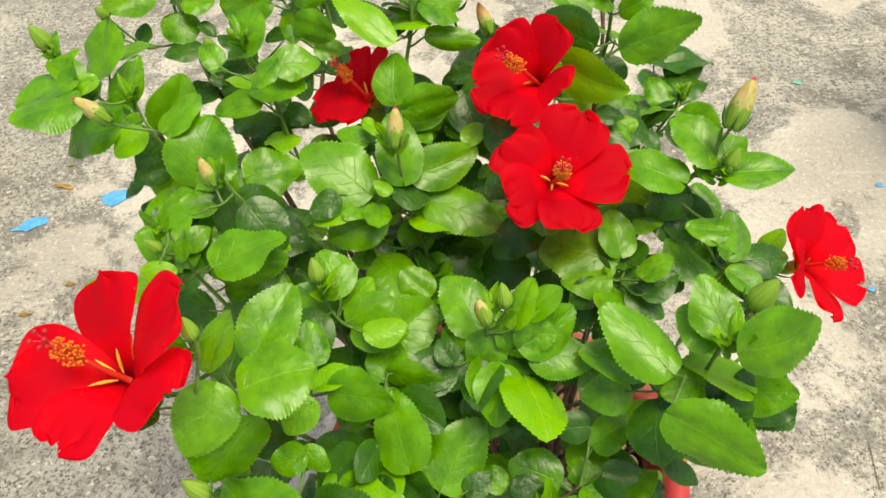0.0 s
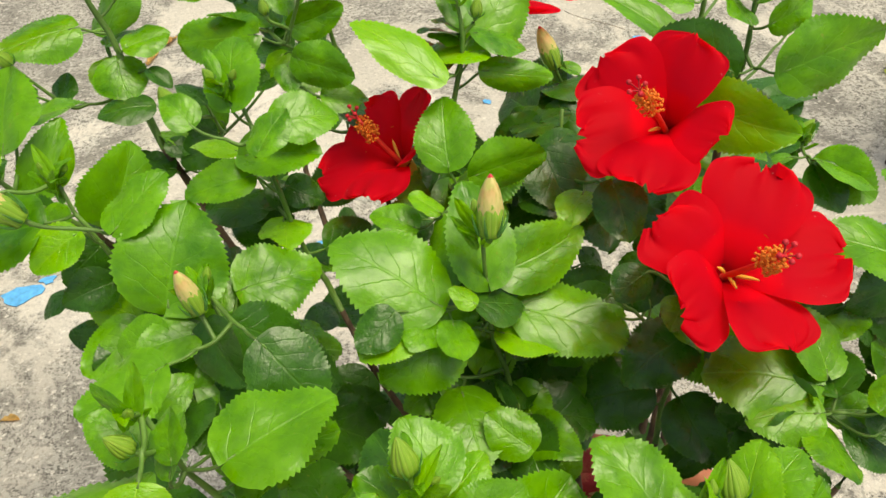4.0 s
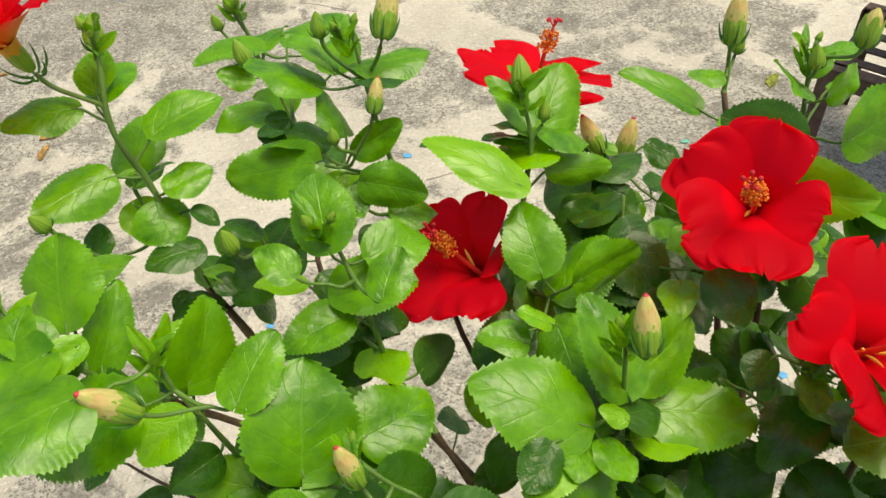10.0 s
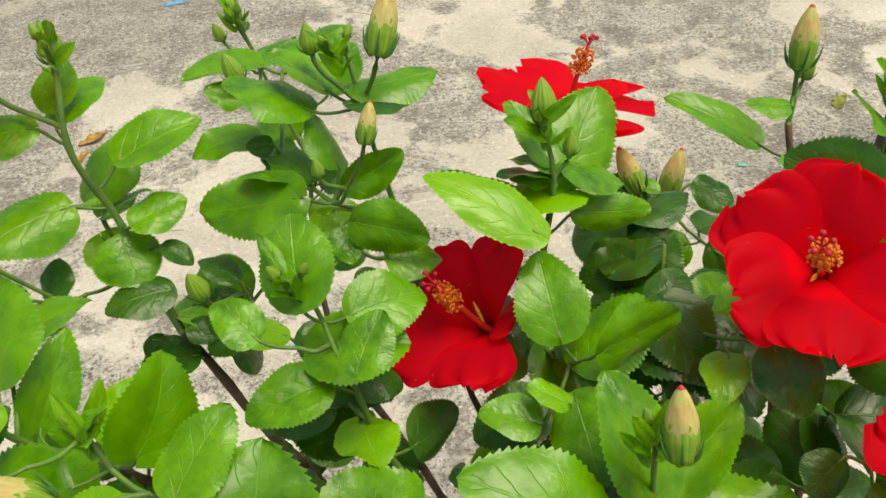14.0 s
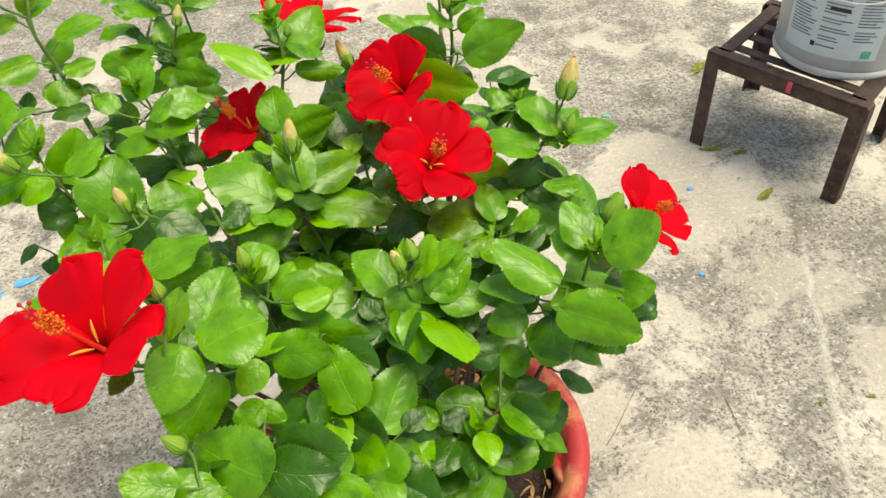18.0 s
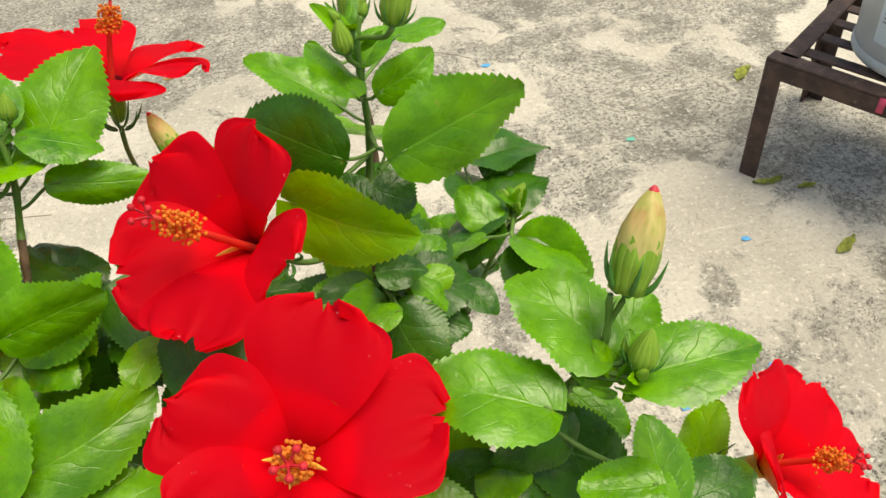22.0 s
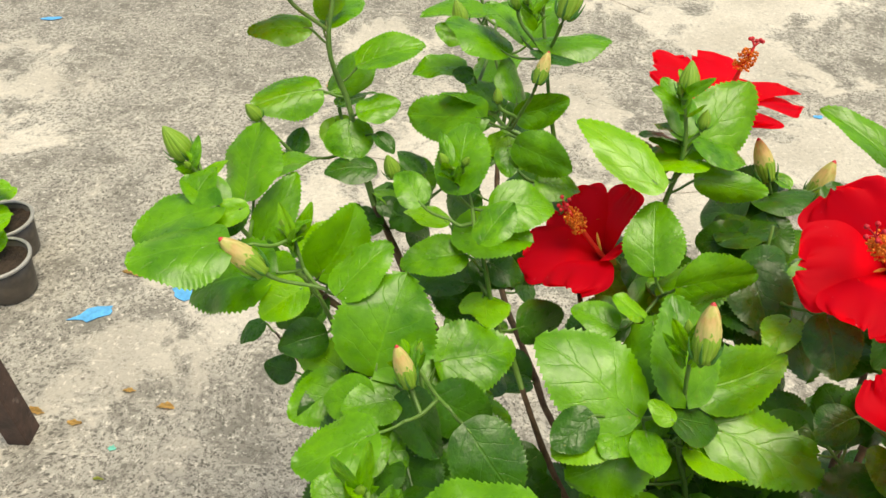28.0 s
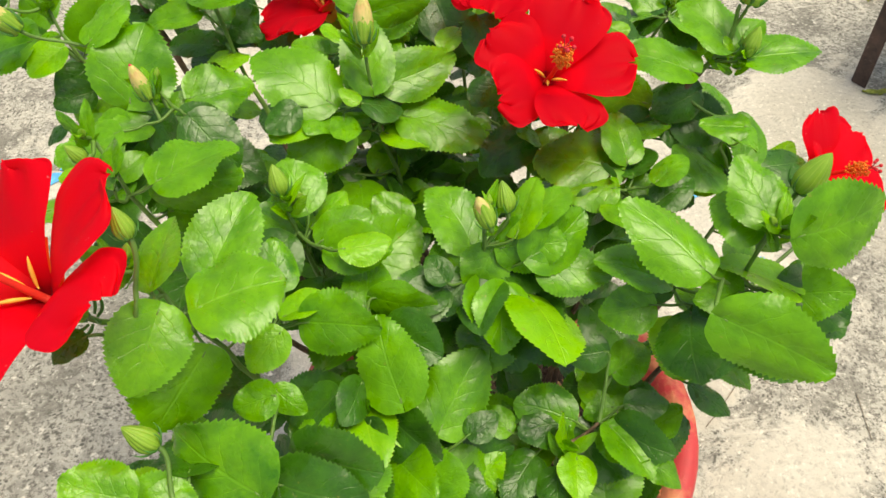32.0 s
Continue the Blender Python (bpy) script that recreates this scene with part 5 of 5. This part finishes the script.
# small fresh blades along the upper shoots
UPPER = [q for q in STEMS if 0.67 < q.z < 0.81 and q.y < 0.62]
for k in range(100):
    q = rng.choice(UPPER)
    a = rng.uniform(0, 2 * math.pi)
    o = Vector((math.cos(a), math.sin(a), 0))
    b = q + o * rng.uniform(0.006, 0.014)
    d = (o + Vector((0, 0, rng.uniform(-0.1, 0.5)))).normalized()
    L = rng.uniform(0.026, 0.044)
    e = b + d * L
    if clear(b, e) and e.z < 0.80:
        leaf(b.x, b.y, b.z, e.x, e.y, e.z, L * rng.uniform(0.78, 0.95), rng.uniform(-30, 30), MATURE if rng.random() < 0.7 else YOUNG)


# ---------------------------------------------------------------- stool and pail
def stool():
    root = tagged(new("metal_stool"), "low dark brown angle-iron stool with slatted top", "stool")
    fl, fr, bl = Vector((1.060, 1.427, 0)), Vector((1.250, 1.104, 0)), Vector((1.363, 1.638, 0))
    br = fr + bl - fl
    c = (fl + br) / 2
    root.location = c
    ex, ey = (fr - fl), (bl - fl)
    wx, wy = ex.length, ey.length
    ax, ay = ex.normalized(), ey.normalized()
    H, s = 0.272, 0.036
    rot = Matrix((ax, Vector((0, 0, 1)).cross(ax), Vector((0, 0, 1)))).transposed().to_4x4()
    for p in (fl, fr, bl, br):
        i = (c - p)
        i.z = 0
        bm = bmesh.new()
        q = p - c
        bar(bm, (s, 0.005, H), Matrix.Translation(q + Vector((0, 0, H / 2))) @ rot, 0.0012)
        bar(bm, (0.005, s, H), Matrix.Translation(q + ax * (s / 2 if i.dot(ax) < 0 else -s / 2) + rot.col[1].to_3d() * (s / 2 if i.dot(ay) > 0 else -s / 2) + Vector((0, 0, H / 2))) @ rot, 0.0012)
        part("leg", bm, RUSTY, root, smooth=False)
    for a, b in ((fl, fr), (bl, br), (fl, bl), (fr, br)):
        d = (b - a)
        r = Matrix((d.normalized(), Vector((0, 0, 1)).cross(d.normalized()), Vector((0, 0, 1)))).transposed().to_4x4()
        bm = bmesh.new()
        side = (a - fl).length < 0.001 and (b - bl).length < 0.001 or (a - fr).length < 0.001 and (b - br).length < 0.001
        cut, drop = (-0.042, 0.0) if side else (s, 0.0025)
        bar(bm, (d.length + (0.0 if side else s), 0.006, 0.036), Matrix.Translation((a + b) / 2 - c + Vector((0, 0, H - 0.014 - drop))) @ r, 0.0015)
        bar(bm, (d.length + cut, 0.036, 0.006), Matrix.Translation((a + b) / 2 - c + (c - (a + b) / 2).normalized() * 0.015 + Vector((0, 0, H + 0.004))) @ r, 0.0015)
        part("top_rail", bm, RUSTY, root, smooth=False)
    for k in range(4):
        t = (k + 1) / 5
        a, b = fl + (bl - fl) * t, fr + (br - fr) * t
        d = b - a
        r = Matrix((d.normalized(), Vector((0, 0, 1)).cross(d.normalized()), Vector((0, 0, 1)))).transposed().to_4x4()
        bm = bmesh.new()
        bar(bm, (d.length - 0.02, 0.030, 0.005), Matrix.Translation((a + b) / 2 - c + Vector((0, 0, H - 0.0015))) @ r, 0.0012)
        part("slat", bm, RUSTY, root, smooth=False)
    bm = bmesh.new()
    m0 = (fl + (fr - fl) * 0.55) - c - rot.col[1].to_3d() * 0.0045 + Vector((0, 0, H - 0.012))
    bar(bm, (0.012, 0.002, 0.03), Matrix.Translation(m0) @ rot)
    part("paint_smear", bm, PINK, root, "pink paint smear")
    return c, H + 0.007


def pail(c, z):
    root = tagged(new("plastic_pail"), "grey plastic paint pail with a printed pale label, on the stool", "bucket")
    root.location = (c.x, c.y, z)
    R, H = 0.150, 0.36
    part("body", lathe([(0.0, 0.002), (R * 0.97, 0.002), (R, 0.016), (R * 1.01, 0.03), (R * 1.12, H), (R * 1.17, H + 0.004), (R * 1.17, H + 0.02), (R * 1.12, H + 0.024), (R * 1.08, H), (R * 0.96, 0.03), (0.0, 0.012)], 64), PLASTIC, root)
    part("foot_ring", lathe([(R * 0.98, 0.0), (R * 1.015, 0.0), (R * 1.03, 0.006), (R * 1.03, 0.014), (R * 1.01, 0.02)], 64), PLASTIC_RIM, root, "pale moulded foot ring")

    def wrap(name, a0, a1, z0, z1, material, parent, lift=0.0012, label=""):
        rows = []
        for i in range(2):
            zz = z0 + (z1 - z0) * i
            r = R * (1.01 + 0.11 * (zz - 0.03) / (H - 0.03)) + lift
            n = max(2, int(abs(a1 - a0) / 3) + 1)
            rows.append([(r * math.cos(radians(a0 + (a1 - a0) * k / n)), r * math.sin(radians(a0 + (a1 - a0) * k / n)), zz) for k in range(n + 1)])
        return part(name, grid(rows), material, parent, label)
    # the printed side looks towards the plant
    lab = wrap("label", 178, 262, 0.052, 0.25, LABEL, root, 0.0015, "pale blue printed paper label")
    r2 = random.Random(5)
    for colx in ((182, 206), (210, 234), (238, 258)):
        zz = 0.235
        while zz > 0.085:
            if r2.random() > 0.12:
                e = colx[1] - r2.uniform(0, 9)
                wrap("print_line", colx[0], e, zz, zz + 0.0028, INK, lab, 0.0024)
            zz -= 0.0075
    wrap("print_block", 214, 230, 0.168, 0.177, BLACK, lab, 0.0026)
    wrap("print_mark", 205, 209, 0.072, 0.084, BLACK, lab, 0.0026)
    wrap("print_mark", 210, 226, 0.076, 0.079, INK, lab, 0.0026)
    wrap("print_mark", 248, 256, 0.06, 0.078, INK_GREEN, lab, 0.0026, "green printed mark")
    pts = [(R * 1.19 * math.cos(a), R * 1.19 * math.sin(a), H - 0.01 - 0.15 * math.sin((a - radians(140)) / radians(180) * math.pi)) for a in (radians(140 + 180 * i / 24) for i in range(25))]
    part("handle", tube(pts, 0.0022, 6), WHITE, root, "white wire handle")


centre, top = stool()
pail(Vector((1.350, 1.345, 0)), top)


# ---------------------------------------------------------------- seedlings in cups
def seedling(x, y, r, h, n, seed, label):
    root = tagged(new("seedling_cup"), label, "potted seedling", "seedling cups")
    root.location = (x, y, 0)
    part("cup", lathe([(0.0, 0.0), (r * 0.72, 0.0), (r * 0.78, 0.004), (r * 0.97, h * 0.92), (r * 0.93, h * 0.92), (r * 0.74, 0.01)], 36), CUP_DARK, root, "clear cup darkened by soil")
    part("rim", lathe([(r * 0.94, h * 0.9), (r * 1.03, h * 0.91), (r * 1.05, h * 0.96), (r * 1.0, h), (r * 0.93, h * 0.97)], 36), CUP, root, "greyish translucent plastic rim")
    bm = lathe([(r * 0.93, 0.0), (r * 0.5, 0.004), (0.0005, 0.006)], 28)
    for v in bm.verts:
        v.co.z += 0.008 * noise.noise(v.co * 60 + Vector((seed, 0, 0)))
    s = part("soil", bm, SOIL, root)
    s.location.z = h * 0.8
    r_ = random.Random(seed)
    stem = curve((0, 0, h * 0.78), (0.0, 0.0, h + 0.03), (-0.01, 0.01, h + 0.07), (-0.015, 0.02, h + 0.13), 10)
    part("stem", tube(stem, 0.0022, 6), STEM_GREEN, root)
    for k in range(n):
        p = stem[2 + int(7 * k / max(1, n - 1))]
        a = k * 2.4 + seed
        d = Vector((math.cos(a), math.sin(a), r_.uniform(-0.1, 0.5))).normalized()
        L = r_.uniform(0.045, 0.075)
        x_ = d.cross(Vector((0, 0, 1))).normalized()
        nn = x_.cross(d)
        m = Matrix((x_, d, nn)).transposed().to_4x4()
        m.translation = p
        ob = part_of("leaf", LEAF_MESHES[YOUNG.name, k % 7], None, root, smooth=False)
        ob.matrix_basis = m @ Matrix.Diagonal((L * 0.75, L, L, 1))


seedling(-1.165, 1.290, 0.062, 0.095, 5, 2, "seedling with lime green leaves in a plastic cup")
seedling(-1.215, 1.410, 0.060, 0.095, 8, 9, "taller lime green seedling in a plastic cup")


# ---------------------------------------------------------------- brown post at the edge
def post():
    root = tagged(new("metal_stand"), "dark brown painted metal stand on the concrete", "stand")
    root.location = (-0.974, 0.922, 0)
    bm = bmesh.new()
    bar(bm, (0.04, 0.005, 0.24), Matrix.Translation((0, 0, 0.12)), 0.0012)
    bar(bm, (0.005, 0.04, 0.24), Matrix.Translation((0.018, 0.02, 0.12)), 0.0012)
    part("leg", bm, RUSTY, root, smooth=False)
    bm = bmesh.new()
    bar(bm, (0.36, 0.04, 0.006), Matrix.Translation((-0.17, 0.015, 0.243)), 0.0012)
    part("top_rail", bm, RUSTY, root, smooth=False)
    bm = bmesh.new()
    bar(bm, (0.04, 0.005, 0.24), Matrix.Translation((-0.33, 0, 0.12)), 0.0012)
    part("leg", bm, RUSTY, root, smooth=False)


post()


# ---------------------------------------------------------------- litter on the concrete
def fleck(x, y, size, turn, stretch, material, name, label, seed):
    r = random.Random(seed)
    n = 14
    bm = bmesh.new()
    rim = []
    for k in range(n):
        a = 2 * math.pi * k / n
        q = size * r.uniform(0.55, 1.1)
        rim.append(bm.verts.new((q * math.cos(a) * stretch, q * math.sin(a), 0.0)))
    bm.faces.new(rim)
    ex = bmesh.ops.extrude_face_region(bm, geom=list(bm.faces))
    for v in [g for g in ex["geom"] if isinstance(g, bmesh.types.BMVert)]:
        v.co.z += 0.0012
    ob = tagged(part(name, bm, material, smooth=False), label, name.replace("_", " "), name.replace("_", " ") + "s")
    ob.matrix_world = pose(x, y, 0.0015, 0, 0, turn)
    return ob


def scrap(x, y, size, turn, stretch, material, name, label, seed):
    """A curled dry leaf or leaf scrap lying on the ground."""
    r = random.Random(seed)
    rows = []
    c1, c2 = r.uniform(0.3, 0.9), r.uniform(-0.3, 0.3)
    bend = r.uniform(-0.8, 0.8)
    for i in range(9):
        v = i / 8
        half = 0.30 * math.sin(math.pi * min(0.98, max(0.04, v))) ** 0.8 * r.uniform(0.45, 1.0)
        rows.append([(v * 2 - 1, (half * u / 2) * 2 / stretch + bend * (v - 0.5) ** 2 + r.uniform(-0.05, 0.05), 0.05 + c1 * (u / 2 * half * 2) ** 2 + c2 * (v - 0.5) ** 2 + 0.08 * r.random() * abs(u)) for u in (-2, -1, 0, 1, 2)])
    lo = min(p[2] for row in rows for p in row)
    bm = grid([[(a * size * stretch ** 0.5, b * size * stretch, (z - lo) * size) for a, b, z in row] for row in rows])
    top = bmesh.ops.solidify(bm, geom=list(bm.faces), thickness=0.0006)
    ob = tagged(part(name, bm, material), label, name.replace("_", " "), name.replace("_", " ") + "s")
    ob.matrix_world = pose(x, y, 0.0012, 0, 0, turn)


def twig(x0, y0, x1, y1, seed):
    r = random.Random(seed)
    a, b = Vector((x0, y0, 0.0018)), Vector((x1, y1, 0.0018))
    s = (b - a).cross(Vector((0, 0, 1))) * r.uniform(-0.12, 0.12)
    c = (a + b) / 2
    pts = [p - c for p in curve(a, a + (b - a) * 0.3 + s, a + (b - a) * 0.7 - s * 0.4, b, 9)]
    ob = tagged(part("twig", tube(pts, [0.0005 + 0.0003 * r.random() for _ in pts], 5), TWIG), "thin dry brown twig on the concrete", "twig", "twigs")
    ob.location = c


fleck(-0.792, 1.312, 0.0290, 15, 1.5, BLUE, "paint_fleck", "flaked sky-blue paint fleck on the concrete", 0)
fleck(-0.749, 1.345, 0.0126, 10, 1.5, BLUE, "paint_fleck", "flaked sky-blue paint fleck on the concrete", 1)
fleck(-0.689, 1.376, 0.0149, 15, 2.2, BLUE, "paint_fleck", "flaked sky-blue paint fleck on the concrete", 2)
fleck(-0.970, 1.234, 0.0200, 25, 2.6, BLUE, "paint_fleck", "flaked sky-blue paint fleck on the concrete", 3)
fleck(0.674, 2.061, 0.0110, 0, 1.4, BLUE, "paint_fleck", "flaked sky-blue paint fleck on the concrete", 4)
fleck(0.573, 1.108, 0.0091, 10, 1.6, BLUE, "paint_fleck", "flaked sky-blue paint fleck on the concrete", 5)
fleck(-0.213, 1.371, 0.0085, 0, 1.0, BLUE, "paint_fleck", "flaked sky-blue paint fleck on the concrete", 6)
fleck(0.949, 1.247, 0.0095, 0, 1.2, BLUE, "paint_fleck", "flaked sky-blue paint fleck on the concrete", 7)
fleck(0.826, 0.954, 0.0080, 30, 1.0, BLUE, "paint_fleck", "flaked sky-blue paint fleck on the concrete", 8)
fleck(-0.400, 3.020, 0.0158, 15, 2.8, BLUE, "paint_fleck", "flaked sky-blue paint fleck on the concrete", 9)
fleck(0.211, 1.819, 0.0106, 0, 1.2, BLUE, "paint_fleck", "flaked sky-blue paint fleck on the concrete", 10)
fleck(-0.610, 1.405, 0.0100, 0, 1.2, BLUE, "paint_fleck", "flaked sky-blue paint fleck on the concrete", 11)
fleck(-1.644, 2.510, 0.0150, 5, 2.6, BLUE, "paint_fleck", "flaked sky-blue paint fleck on the concrete", 12)
fleck(0.650, 0.922, 0.0094, 0, 1.0, BLUE, "paint_fleck", "flaked sky-blue paint fleck on the concrete", 15)
fleck(0.884, 1.628, 0.0097, 0, 1.3, TEAL, "paint_fleck", "small teal paint fleck on the concrete", 21)
fleck(-0.806, 0.925, 0.0065, 0, 1.2, TEAL, "paint_fleck", "small teal paint fleck on the concrete", 22)
scrap(-0.622, 2.237, 0.0330, 35, 1.6, DRY, "dry_leaf", "curled yellow-brown dry leaf on the concrete", 23)
scrap(-0.650, 2.160, 0.0260, 70, 1.5, DRY, "dry_leaf", "curled yellow-brown dry leaf on the concrete", 24)
scrap(-0.146, 2.295, 0.0128, 0, 1.5, DRY, "dry_leaf", "curled yellow-brown dry leaf on the concrete", 25)
scrap(-0.771, 2.618, 0.0157, 0, 1.5, DRY, "dry_leaf", "curled yellow-brown dry leaf on the concrete", 26)
scrap(-0.976, 0.991, 0.0152, -20, 1.4, DRY, "dry_leaf", "curled yellow-brown dry leaf on the concrete", 29)
scrap(-0.742, 1.019, 0.0152, 0, 1.2, DRY, "dry_leaf", "curled yellow-brown dry leaf on the concrete", 30)
scrap(-0.822, 1.049, 0.0112, 0, 1.3, DRY, "dry_leaf", "curled yellow-brown dry leaf on the concrete", 31)
scrap(-0.931, 1.357, 0.0176, -15, 2.2, DRY, "dry_leaf", "curled yellow-brown dry leaf on the concrete", 32)
scrap(-0.894, 0.971, 0.0141, 0, 1.0, DRY, "dry_leaf", "curled yellow-brown dry leaf on the concrete", 35)
scrap(1.090, 1.389, 0.0281, 0, 1.6, DRY_GREEN, "leaf_scrap", "small yellow-green leaf scrap on the concrete", 36)
scrap(1.155, 1.352, 0.0167, 0, 2.0, DRY_GREEN, "leaf_scrap", "small yellow-green leaf scrap on the concrete", 37)
scrap(1.122, 1.170, 0.0291, 30, 1.5, DRY_GREEN, "leaf_scrap", "small yellow-green leaf scrap on the concrete", 38)
scrap(1.263, 1.799, 0.0330, 40, 1.8, DRY_GREEN, "leaf_scrap", "small yellow-green leaf scrap on the concrete", 39)
scrap(0.872, 0.563, 0.0069, 60, 2.0, DRY_GREEN, "leaf_scrap", "small yellow-green leaf scrap on the concrete", 40)
scrap(0.973, 0.550, 0.0083, -20, 1.8, DRY_GREEN, "leaf_scrap", "small yellow-green leaf scrap on the concrete", 41)
scrap(-0.806, 0.865, 0.0084, 0, 1.5, DRY_GREEN, "leaf_scrap", "small yellow-green leaf scrap on the concrete", 42)
scrap(-0.934, 1.430, 0.0092, 0, 1.2, DRY_GREEN, "leaf_scrap", "small yellow-green leaf scrap on the concrete", 44)
twig(0.223, 1.709, 0.435, 1.746, 0)
twig(0.138, 2.760, 0.296, 2.630, 1)
twig(0.509, 2.238, 0.650, 2.105, 2)
twig(1.460, 2.196, 1.541, 2.130, 3)
twig(0.412, 1.706, 0.446, 1.692, 4)
twig(0.436, 0.586, 0.560, 0.708, 5)
twig(1.501, 2.230, 1.556, 2.129, 6)
twig(-0.639, 1.543, -0.667, 1.524, 7)
twig(0.546, 0.676, 0.569, 0.652, 8)
twig(-0.524, 1.814, -0.408, 1.792, 9)
twig(-0.925, 0.852, -0.940, 0.840, 10)
twig(0.701, 0.623, 0.689, 0.538, 11)
